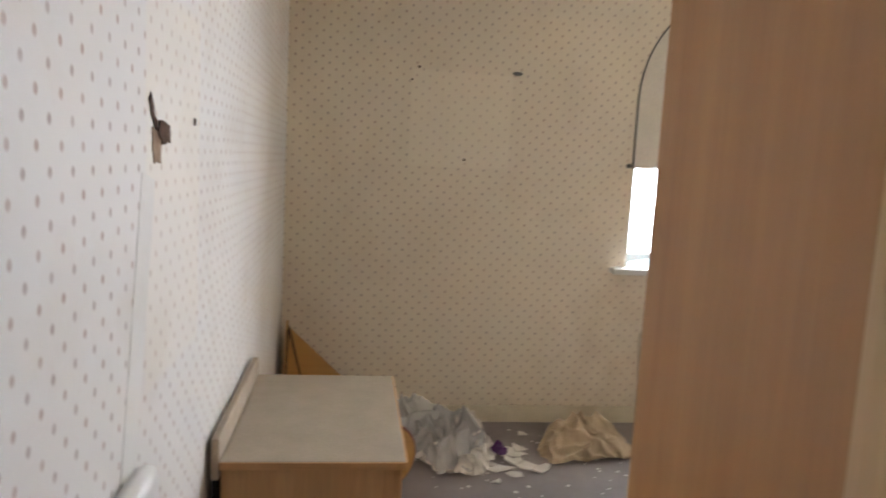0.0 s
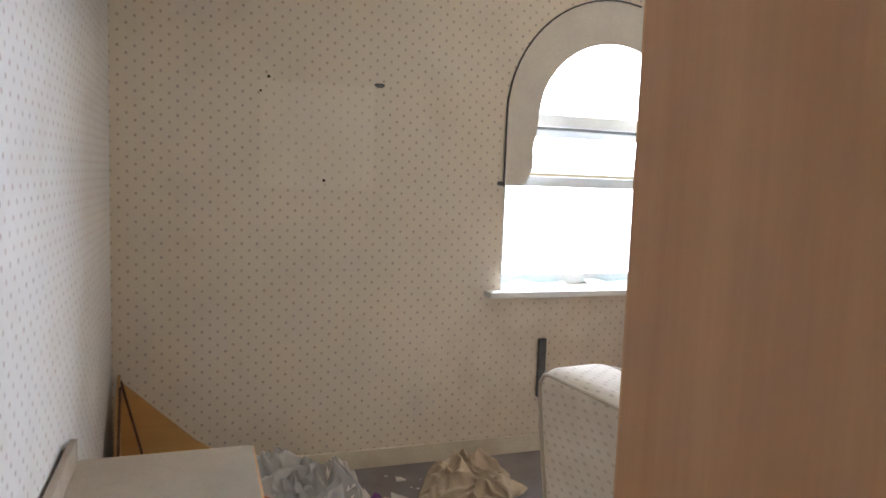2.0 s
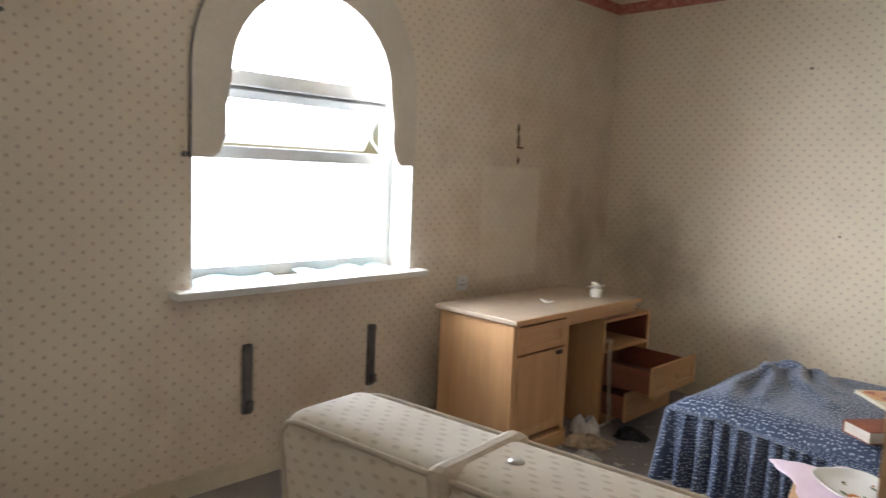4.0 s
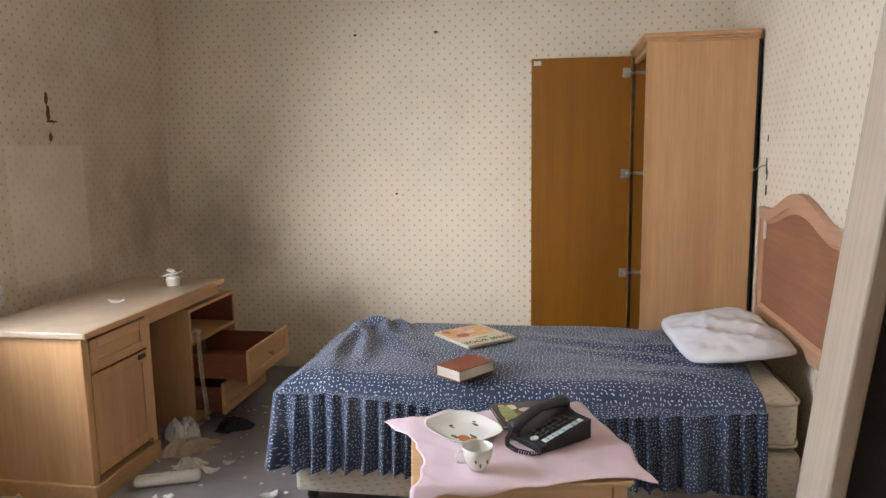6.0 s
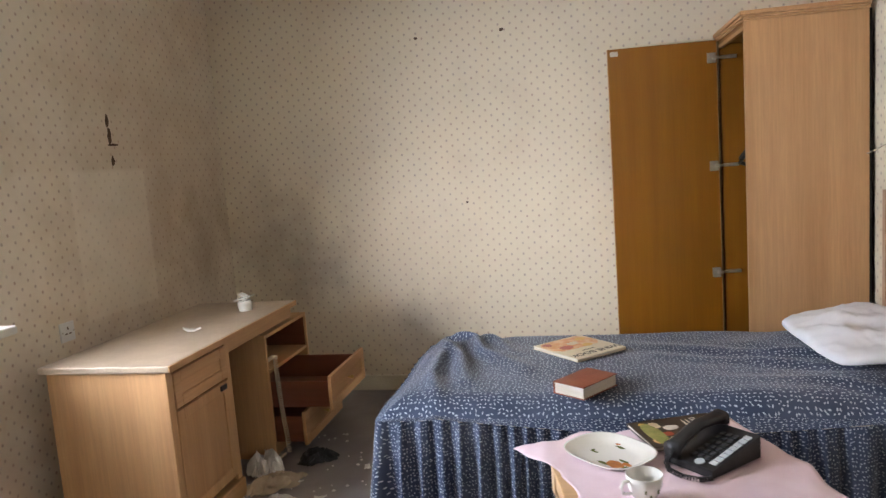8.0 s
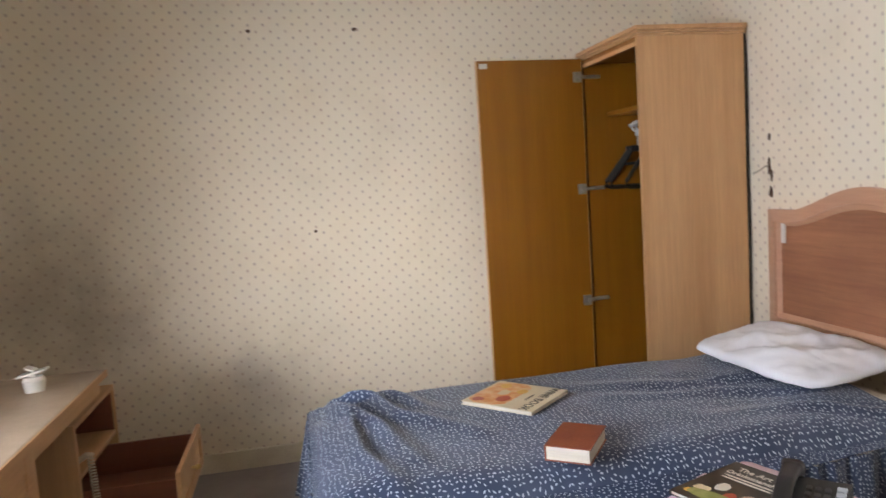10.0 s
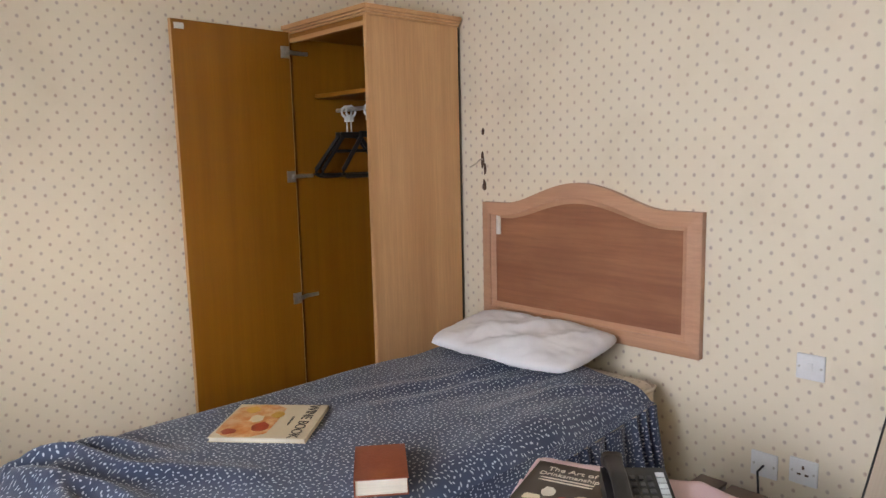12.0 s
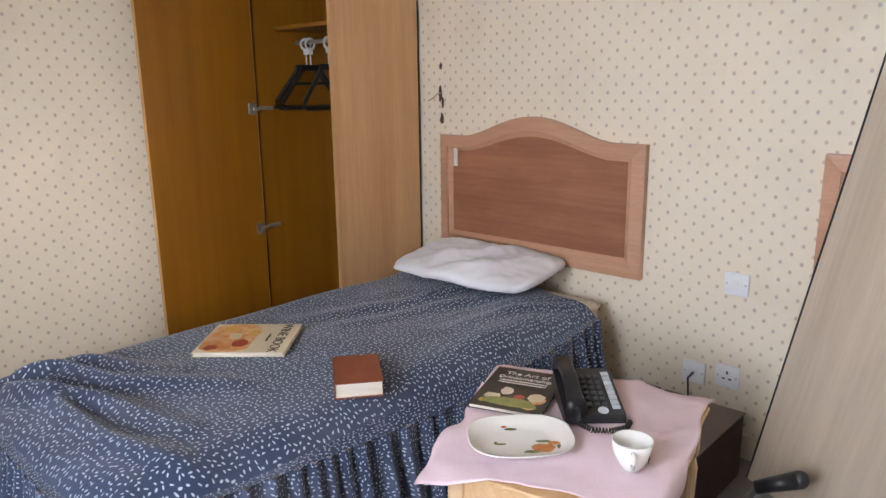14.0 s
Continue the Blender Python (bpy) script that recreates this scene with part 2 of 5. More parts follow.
M_HOLE = surface("dark_hole", (0.07, 0.038, 0.022), (0.13, 0.075, 0.045), 30, 0.95, 0.5)
M_PURPLE = surface("purple_wrapper", (0.14, 0.03, 0.20), (0.10, 0.02, 0.15), 30, 0.4, 0.2)
M_TEAL = surface("pale_blue_cloth", (0.42, 0.58, 0.60), (0.34, 0.50, 0.54), 8, 0.8, 0.2)
M_MAROON = surface("dark_red_brown_laminate", (0.050, 0.020, 0.016), (0.035, 0.014, 0.012), 12, 0.45, 0.05)
M_DUSTY = surface("dusty_dark_brown_laminate", (0.17, 0.12, 0.10), (0.12, 0.085, 0.07), 8, 0.5, 0.05)
M_CARTON = surface("grey_cardboard", (0.36, 0.33, 0.31), (0.30, 0.27, 0.25), 9, 0.8, 0.1)
M_PIPING = surface("beige_piping", (0.62, 0.53, 0.41), (0.55, 0.46, 0.34), 12, 0.85, 0.1)
M_CORD = surface("cream_cord", (0.60, 0.52, 0.38), (0.5, 0.42, 0.3), 20, 0.5, 0.02)


def bag_material():
    m, t, b = mat("clear_plastic_bag")
    b.inputs["Base Color"].default_value = (0.90, 0.90, 0.89, 1)
    b.inputs["Roughness"].default_value = 0.3
    b.inputs["Alpha"].default_value = 0.42
    bump(t, b, noise_fac(t, coords(t), 18, 3), 0.8, 0.01)
    return m


def glass_material():
    m, t, b = mat("window_glass")
    b.inputs["Base Color"].default_value = (0.95, 0.98, 0.98, 1)
    b.inputs["Roughness"].default_value = 0.02
    b.inputs["Transmission Weight"].default_value = 1.0
    b.inputs["IOR"].default_value = 1.02
    return m


def spread_material():
    """Dark blue cotton with a scatter of small pale leaf dashes."""
    m, t, b = mat("navy_sprigged_cotton")
    v = coords(t, (1, 1, 1), "UV")
    warp = nd(t, "ShaderNodeTexNoise", Scale=22.0, Detail=1.0)
    t.links.new(v, warp.inputs["Vector"])
    add = t.nodes.new("ShaderNodeVectorMath")
    add.operation = "MULTIPLY_ADD"
    add.inputs[1].default_value = (0.02, 0.02, 0.0)
    t.links.new(warp.outputs["Color"], add.inputs[0])
    t.links.new(v, add.inputs[2])
    mp = t.nodes.new("ShaderNodeMapping")
    mp.inputs["Scale"].default_value = (62, 62, 1)
    t.links.new(add.outputs[0], mp.inputs["Vector"])
    vo = nd(t, "ShaderNodeTexVoronoi", Scale=1.0, Randomness=0.62)
    vo.voronoi_dimensions = "2D"
    t.links.new(mp.outputs[0], vo.inputs["Vector"])
    rel = t.nodes.new("ShaderNodeVectorMath")
    rel.operation = "SUBTRACT"
    t.links.new(mp.outputs[0], rel.inputs[0])
    t.links.new(vo.outputs["Position"], rel.inputs[1])
    tint = t.nodes.new("ShaderNodeSeparateColor")
    t.links.new(vo.outputs["Color"], tint.inputs[0])
    spin = t.nodes.new("ShaderNodeVectorRotate")
    spin.rotation_type = "Z_AXIS"
    t.links.new(rel.outputs[0], spin.inputs["Vector"])
    t.links.new(math_node(t, "MULTIPLY", tint.outputs[0], 6.3), spin.inputs["Angle"])
    oval = t.nodes.new("ShaderNodeVectorMath")
    oval.operation = "MULTIPLY"
    oval.inputs[1].default_value = (1 / 0.28, 1 / 0.14, 0.0)
    t.links.new(spin.outputs[0], oval.inputs[0])
    reach = t.nodes.new("ShaderNodeVectorMath")
    reach.operation = "LENGTH"
    t.links.new(oval.outputs[0], reach.inputs[0])
    r = nd(t, "ShaderNodeMapRange", **{"From Min": 1.15, "From Max": 0.75})
    t.links.new(reach.outputs["Value"], r.inputs["Value"])
    f = r.outputs["Result"]
    dust = noise_fac(t, v, 2.5, 4, 0.6, 0.45, 0.75)
    c = mix(t, noise_fac(t, v, 5), (0.018, 0.034, 0.080), (0.028, 0.047, 0.104))
    c = mix(t, math_node(t, "MULTIPLY", f, 0.95), c, (0.54, 0.60, 0.67))
    c = mix(t, math_node(t, "MULTIPLY", dust, 0.17), c, (0.30, 0.33, 0.39))
    t.links.new(c, b.inputs["Base Color"])
    b.inputs["Roughness"].default_value = 0.6
    b.inputs["Sheen Weight"].default_value = 0.2
    bump(t, b, noise_fac(t, v, 400, 2), 0.2, 0.0008)
    return m


def ticking_material():
    """Beige woven bed fabric with short diagonal brown dashes in rows."""
    m, t, b = mat("beige_ticking")
    v = coords(t, (1, 1, 1), "UV")
    mp = t.nodes.new("ShaderNodeMapping")
    mp.inputs["Rotation"].default_value = (0, 0, radians(-18))
    mp.inputs["Scale"].default_value = (22, 46, 1)
    t.links.new(v, mp.inputs["Vector"])
    vo = nd(t, "ShaderNodeTexVoronoi", Scale=1.0, Randomness=0.15)
    vo.voronoi_dimensions = "2D"
    t.links.new(mp.outputs[0], vo.inputs["Vector"])
    r = nd(t, "ShaderNodeMapRange", **{"From Min": 0.24, "From Max": 0.14})
    t.links.new(vo.outputs["Distance"], r.inputs["Value"])
    c = mix(t, noise_fac(t, v, 6), (0.74, 0.67, 0.55), (0.66, 0.58, 0.46))
    c = mix(t, math_node(t, "MULTIPLY", r.outputs["Result"], 0.4), c, (0.36, 0.26, 0.17))
    t.links.new(c, b.inputs["Base Color"])
    b.inputs["Roughness"].default_value = 0.85
    bump(t, b, noise_fac(t, v, 300, 2), 0.3, 0.001)
    return m


M_BAG, M_GLASS, M_SPREAD, M_TICK = bag_material(), glass_material(), spread_material(), ticking_material()


# ---------- mesh helpers ----------
def box(bm, x0, x1, y0, y1, z0, z1, bevel=0.0, m=None):
    r = bmesh.ops.create_cube(bm, size=1.0)
    vs = r["verts"]
    bmesh.ops.scale(bm, verts=vs, vec=(x1 - x0, y1 - y0, z1 - z0))
    bmesh.ops.translate(bm, verts=vs, vec=((x0 + x1) / 2, (y0 + y1) / 2, (z0 + z1) / 2))
    if bevel:
        es = list({e for v in vs for e in v.link_edges})
        r = bmesh.ops.bevel(bm, geom=es, offset=bevel, segments=2, affect="EDGES", profile=0.5)
        vs = list({v for f in r["faces"] for v in f.verts} | {v for v in vs if v.is_valid})
    if m is not None:
        bmesh.ops.transform(bm, matrix=m, verts=[v for v in vs if v.is_valid])
    return vs


def cyl(bm, a, b, r0, r1=None, seg=14):
    a, b = Vector(a), Vector(b)
    d = b - a
    m = Matrix.Translation((a + b) / 2) @ d.to_track_quat("Z", "Y").to_matrix().to_4x4()
    bmesh.ops.create_cone(bm, cap_ends=True, segments=seg, radius1=r0, radius2=r0 if r1 is None else r1, depth=d.length, matrix=m)


def tube(bm, pts, r, seg=8):
    """A round tube through the points."""
    rings = []
    for i, p in enumerate(pts):
        p = Vector(p)
        d = Vector(pts[min(i + 1, len(pts) - 1)]) - Vector(pts[max(i - 1, 0)])
        q = d.to_track_quat("Z", "Y")
        rings.append([bm.verts.new(p + q @ Vector((r * math.cos(k * math.tau / seg), r * math.sin(k * math.tau / seg), 0))) for k in range(seg)])
    for a, b in zip(rings, rings[1:]):
        for k in range(seg):
            bm.faces.new((a[k], a[(k + 1) % seg], b[(k + 1) % seg], b[k]))
    bm.faces.new(rings[0][::-1])
    bm.faces.new(rings[-1])


def grid_mesh(bm, nu, nv, place, uv=None):
    """A sheet of nu x nv cells, each point given by place(u, v), u and v from 0 to 1."""
    vs = [[bm.verts.new(place(i / nu, j / nv)) for j in range(nv + 1)] for i in range(nu + 1)]
    layer = bm.loops.layers.uv.verify() if uv else None
    for i in range(nu):
        for j in range(nv):
            f = bm.faces.new((vs[i][j], vs[i + 1][j], vs[i + 1][j + 1], vs[i][j + 1]))
            f.smooth = True
            if uv:
                for loop, (a, b) in zip(f.loops, ((i, j), (i + 1, j), (i + 1, j + 1), (i, j + 1))):
                    loop[layer].uv = uv(a / nu, b / nv)


def prism(bm, outline, depth, m=None):
    """A flat outline in x, z, made thick by depth along y."""
    a = [bm.verts.new((x, 0, z)) for x, z in outline]
    b = [bm.verts.new((x, depth, z)) for x, z in outline]
    n = len(a)
    bm.faces.new(a)
    bm.faces.new(b[::-1])
    for i in range(n):
        bm.faces.new((a[i], b[i], b[(i + 1) % n], a[(i + 1) % n]))
    if m is not None:
        bmesh.ops.transform(bm, matrix=m, verts=a + b)


def boxuv(bm, s=1.0):
    layer = bm.loops.layers.uv.verify()
    bm.normal_update()
    for f in bm.faces:
        n = [abs(c) for c in f.normal]
        k = n.index(max(n))
        for loop in f.loops:
            c = loop.vert.co
            loop[layer].uv = ((c.y, c.z), (c.x, c.z), (c.x, c.y))[k]


def link(name, bm, material, smooth=False):
    bmesh.ops.recalc_face_normals(bm, faces=bm.faces[:])
    if smooth:
        for f in bm.faces:
            f.smooth = True
    me = bpy.data.meshes.new(name)
    bm.to_mesh(me)
    bm.free()
    me.materials.append(material)
    return new(name, me)


def part(name, bm, material, parent, label="", smooth=False):
    ob = link(name, bm, material, smooth)
    ob.parent = parent
    if label:
        ob["label"] = label
    return ob


def boxpart(name, dims, material, parent, bevel=0.003, label="", m=None):
    bm = bmesh.new()
    box(bm, *dims, bevel, m)
    return part(name, bm, material, parent, label)


def thing(name, label, category, m=None, group="", kind=""):
    ob = new(name)
    if m is not None:
        ob.matrix_world = m
    return tagged(ob, label, category, group, kind)


def structure(name, bm, material, label, category):
    return tagged(link(name, bm, material), label, category, kind="structure")


def solid(name, material, label, category, *boxes):
    bm = bmesh.new()
    for b in boxes:
        box(bm, *b)
    return structure(name, bm, material, label, category)


def letters(text, size, material, parent, m, depth=0.0006, name="lettering"):
    cu = bpy.data.curves.new(name, "FONT")
    cu.body, cu.size, cu.extrude, cu.align_x, cu.align_y = text, size, depth, "CENTER", "CENTER"
    tmp = bpy.data.objects.new(name, cu)
    scene.collection.objects.link(tmp)
    me = bpy.data.meshes.new_from_object(tmp.evaluated_get(bpy.context.evaluated_depsgraph_get()))
    bpy.data.objects.remove(tmp)
    me.materials.clear()
    me.materials.append(material)
    ob = new(name, me)
    ob.parent = parent
    ob.matrix_local = m
    return ob


# ---------- room ----------
T = 0.30
solid("floor", M_CARPET, "worn grey-brown carpet scattered with litter", "floor", (WX - T, 1.6, SY - 0.2, 0.2, -0.1, 0.0))
solid("ceiling", M_CEIL, "plain off-white painted ceiling", "ceiling", (WX - T, 1.6, SY - 0.2, 0.2, CZ, CZ + 0.1))
solid("wall_north", M_WALL_N, "cream patterned wallpaper with dark mould stains", "wall", (WX - T, 0.2, 0.0, 0.2, 0, CZ))
solid("wall_south", M_WALL_S, "pale patterned wallpaper with torn damage", "wall", (WX - T, 1.6, SY - 0.2, SY, 0, CZ))
DY0, DY1, DH = -5.06, -4.25, 2.04
solid("wall_east", M_WALL_E, "cream wallpaper with a small sprig motif", "wall",
      (0, 0.12, DY1, 0, 0, CZ), (0, 0.12, DY0, DY1, DH, CZ), (0, 0.12, SY, DY0, 0, CZ))
solid("wall_corridor", M_CREAM, "plain cream painted corridor wall", "wall",
      (1.5, 1.6, SY, 0.0, 0, CZ), (0.2, 1.5, -3.4, -3.3, 0, CZ))

# window wall: opening with an arched head
YC, YL, YR = -2.591, -3.220, -1.962
SILL, SPRING, RISE = 0.91, 1.84, 0.63


def arch_y(n, half, spring, rise):
    return [(YC + half * math.cos(math.pi * i / n), spring + rise * math.sin(math.pi * i / n)) for i in range(n + 1)]


bm = bmesh.new()
box(bm, WX - T, WX, SY, YL, 0, CZ)
box(bm, WX - T, WX, YR, 0.0, 0, CZ)
box(bm, WX - T, WX, YL, YR, 0, SILL)
top = [(YL, CZ), (YR, CZ)] + arch_y(24, (YR - YL) / 2, SPRING, RISE)
turn = Matrix(((0, 1, 0, 0), (1, 0, 0, 0), (0, 0, 1, 0), (0, 0, 0, 1)))
prism(bm, top, -T, Matrix.Translation((WX, 0, 0)) @ turn)
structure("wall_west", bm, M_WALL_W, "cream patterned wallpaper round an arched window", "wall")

solid("baseboard", M_CREAM, "cream gloss painted skirting board", "skirting board",
      (WX, WX + 0.018, SY + 0.02, -0.02, 0, 0.095), (WX + 0.018, -0.02, -0.018, 0.0, 0, 0.095), (-0.018, 0, DY1 + 0.07, -0.018, 0, 0.095),
      (WX + 0.018, -0.02, SY, SY + 0.018, 0, 0.095))
solid("trim", M_BORDER, "red patterned paper border under the ceiling", "border",
      (WX, WX + 0.003, SY, 0, CZ - 0.085, CZ - 0.01), (WX + 0.003, 0, -0.003, 0, CZ - 0.085, CZ - 0.01),
      (-0.003, 0, SY, -0.003, CZ - 0.085, CZ - 0.01), (WX + 0.003, -0.003, SY, SY + 0.003, CZ - 0.085, CZ - 0.01))


def build_window():
    w = thing("window_1", "arched white window with an open top vent", "window", kind="structure")
    gx = WX - 0.17
    # reveal lining
    bm = bmesh.new()
    box(bm, gx, WX - 0.002, YR - 0.012, YR, SILL, SPRING)
    box(bm, gx, WX - 0.002, YL, YL + 0.012, SILL, SPRING)
    part("reveal", bm, M_WHITE, w)
    half = (YR - YL) / 2
    bm = bmesh.new()
    outer, inner = arch_y(24, half, SPRING, RISE), arch_y(24, half - 0.055, SPRING, RISE - 0.055)
    ring = [(YR, SILL)] + outer + [(YL, SILL), (YL + 0.055, SILL)] + inner[::-1] + [(YR - 0.055, SILL)]
    a = [bm.verts.new((gx, y, z)) for y, z in ring]
    b = [bm.verts.new((gx - 0.06, y, z)) for y, z in ring]
    n, k = len(ring), len(ring) // 2
    for i in range(n):
        bm.faces.new((a[i], a[(i + 1) % n], b[(i + 1) % n], b[i]))
    for i in range(k - 1):
        bm.faces.new((a[i], a[i + 1], a[n - 2 - i], a[n - 1 - i]))
        bm.faces.new((b[i], b[i + 1], b[n - 2 - i], b[n - 1 - i]))
    part("window_frame", bm, M_UPVC, w)
    boxpart("transom", (gx - 0.06, gx + 0.004, YL + 0.05, YR - 0.05, 1.80, 1.87), M_UPVC, w, 0.006)
    boxpart("transom", (gx - 0.06, gx + 0.004, YL + 0.05, YR - 0.05, 1.465, 1.525), M_UPVC, w, 0.006)
    boxpart("bottom_rail", (gx - 0.06, gx + 0.004, YL + 0.05, YR - 0.05, SILL, SILL + 0.06), M_UPVC, w, 0.006)
    # vent, hinged at its top and pushed outwards
    hinge = Matrix.Translation((gx - 0.03, 0, 1.795)) @ Matrix.Rotation(radians(36), 4, "Y")
    v = part("vent", bmesh.new(), M_UPVC, w)
    bm = bmesh.new()
    for d in ((-0.02, 0.02, YL + 0.06, YR - 0.06, -0.05, 0), (-0.02, 0.02, YL + 0.06, YR - 0.06, -0.30, -0.25),
              (-0.02, 0.02, YL + 0.06, YL + 0.11, -0.25, -0.05), (-0.02, 0.02, YR - 0.11, YR - 0.06, -0.25, -0.05)):
        box(bm, *d, 0.004, hinge)
    bm.to_mesh(v.data)
    bm.free()
    bm = bmesh.new()
    tube(bm, [(gx, YR - 0.10, 1.53), (gx - 0.05, YR - 0.12, 1.60), (gx - 0.10, YR - 0.08, 1.74)], 0.006)
    part("stay", bm, M_METAL, w, smooth=True)
    bm = bmesh.new()
    box(bm, gx - 0.034, gx - 0.03, YL + 0.05, YR - 0.05, SILL + 0.05, 1.47)
    p = part("pane", bm, M_GLASS, w)
    p.visible_shadow = False
    bm = bmesh.new()
    box(bm, -0.003, 0.003, YL + 0.105, YR - 0.105, -0.255, -0.045, 0.0, hinge)
    p = part("pane", bm, M_GLASS, v)
    p.visible_shadow = False
    bm = bmesh.new()
    prism(bm, [(YL + 0.055, 1.865), (YR - 0.055, 1.865)] + arch_y(24, half - 0.05, SPRING + 0.02, RISE - 0.06), 0.004, Matrix.Translation((gx - 0.034, 0, 0)) @ turn)
    p = part("pane", bm, M_GLASS, w)
    p.visible_shadow = False
    boxpart("window_sill", (gx, WX + 0.085, YL - 0.09, YR + 0.07, SILL - 0.035, SILL), M_WHITE, w, 0.008)


build_window()


def build_pelmet():
    """A flat arched board over the window with scalloped shoulders."""
    p = thing("window_pelmet", "painted arched wooden pelmet with scalloped shoulders", "pelmet")
    half = (YR - YL) / 2 + 0.0
    out = [(YR + 0.0, 1.47)] + arch_y(28, half, SPRING, 0.635) + [(YL, 1.465)]
    inn = [(-0.53, 1.465), (-0.50, 1.49), (-0.475, 1.55), (-0.468, 1.62), (-0.475, 1.68), (-0.462, 1.72), (-0.450, 1.80)]
    arc = [(0.445 * -math.cos(math.pi * i / 18), 1.84 + 0.41 * math.sin(math.pi * i / 18)) for i in range(19)]
    side = inn + arc + [(-a, b) for a, b in inn[::-1]]
    inner = [(YC + a, b) for a, b in side]
    bm = bmesh.new()
    # bridge the outer and inner outlines, front and back
    n = 60

    def resample(pts):
        ls = [0.0]
        for a, b in zip(pts, pts[1:]):
            ls.append(ls[-1] + math.dist(a, b))
        res = []
        for i in range(n + 1):
            s = ls[-1] * i / n
            k = max(j for j in range(len(ls)) if ls[j] <= s + 1e-9)
            k = min(k, len(pts) - 2)
            f = (s - ls[k]) / (ls[k + 1] - ls[k])
            res.append((pts[k][0] + f * (pts[k + 1][0] - pts[k][0]), pts[k][1] + f * (pts[k + 1][1] - pts[k][1])))
        return res

    o, i_ = resample(out[::-1]), resample(inner)
    rows = []
    for x in (WX + 0.006, WX - 0.014):
        rows.append(([bm.verts.new((x, *q)) for q in o], [bm.verts.new((x, *q)) for q in i_]))
    (fo, fi), (bo, bi) = rows
    for k in range(n):
        bm.faces.new((fo[k], fo[k + 1], fi[k + 1], fi[k]))
        bm.faces.new((bo[k], bo[k + 1], bi[k + 1], bi[k]))
        bm.faces.new((fi[k], fi[k + 1], bi[k + 1], bi[k]))
        bm.faces.new((fo[k], fo[k + 1], bo[k + 1], bo[k]))
    for k in (0, n):
        bm.faces.new((fo[k], fi[k], bi[k], bo[k]))
    part("board", bm, M_PELMET, p)
    bm = bmesh.new()
    tube(bm, [(WX + 0.008, y, z) for y, z in [(YL - 0.004, 1.46)] + arch_y(28, half + 0.004, SPRING, 0.64)[::-1][:17]], 0.005, 6)
    part("edge_bead", bm, M_IRON, p, "dark grimy edge bead", True)
    bm = bmesh.new()
    cyl(bm, (WX, YL - 0.03, 1.475), (WX + 0.025, YL - 0.03, 1.475), 0.012)
    part("hook", bm, M_IRON, p)


build_pelmet()

bm = bmesh.new()
for y, w in ((-3.0, 0.24), (-2.42, 0.20), (-2.14, 0.12)):
    grid_mesh(bm, 10, 6, lambda u, v: (WX - 0.16 + 0.09 * v + 0.02 * math.sin(7 * u), y + w * (u - 0.5) * 2, SILL + 0.003 + 0.028 * (1 - v) * (0.6 + 0.4 * math.sin(9 * u + 5 * y))))
tagged(link("cloth_scraps", bm, M_TEAL), "pale blue cloth scraps lying along the windowsill", "cloth", kind="stuff")

for y in (-2.953, -2.231):
    b = thing("wall_bracket", "dark grey metal radiator bracket screwed to the wall", "bracket", group="radiator brackets")
    boxpart("rail", (WX, WX + 0.022, y - 0.022, y + 0.022, 0.31, 0.635), M_IRON, b, 0.004)
    boxpart("hook", (WX + 0.022, WX + 0.045, y - 0.012, y + 0.016, 0.33, 0.375), M_IRON, b, 0.003)
    boxpart("hook", (WX + 0.022, WX + 0.04, y - 0.012, y + 0.012, 0.60, 0.63), M_IRON, b, 0.003)


# ---------- wall marks ----------
def hole(name, at, size, normal, material=M_HOLE, label="small dark screw hole in the wallpaper"):
    """A shallow torn spot with an uneven edge, standing a hair off the wall."""
    bm = bmesh.new()
    n = 12
    ring = []
    for k in range(n):
        r = 0.75 + 0.4 * random.random()
        ring.append((size[0] * r * math.cos(k * math.tau / n), size[1] * r * math.sin(k * math.tau / n)))
    prism(bm, ring, 0.002)
    ob = tagged(link(name, bm, material), label, "hole")
    turn_z = {"-y": 180, "+y": 0, "-x": 90, "+x": -90}[normal]
    ob.matrix_world = Matrix.Translation(at) @ Matrix.Rotation(radians(turn_z), 4, "Z")
    return ob


for x, z, s in ((-2.24, 2.148, 0.011), (-1.732, 2.146, 0.012), (-2.0, 1.162, 0.009)):
    hole("screw_hole", (x, 0, z), (s, s * 0.8), "-y")
for y, z, s in ((-4.434, 1.932, 0.008), (-4.17, 1.46, 0.008), (-4.47, 1.865, 0.006)):
    hole("screw_hole", (WX, y, z), (s, s), "+x")
hole("screw_hole", (WX, -3.908, 1.931), (0.026, 0.011), "+x", M_IRON, "grey wall plug stuck in the wallpaper")
for y, z, a, b in ((-1.085, 1.73, 0.012, 0.03), (-1.08, 1.655, 0.014, 0.045), (-1.06, 1.615, 0.04, 0.007), (-1.075, 1.535, 0.013, 0.026)):
    hole("torn_mark", (WX, y, z), (a, b), "+x", label="dark torn mark where a wall lamp hung")
for y, z, a, b in ((-0.78, 1.47, 0.009, 0.02), (-0.775, 1.34, 0.011, 0.038), (-0.79, 1.30, 0.008, 0.03), (-0.785, 1.225, 0.012, 0.03)):
    hole("torn_mark", (0, y, z), (a, b), "-x", label="dark torn mark where a wall lamp hung")
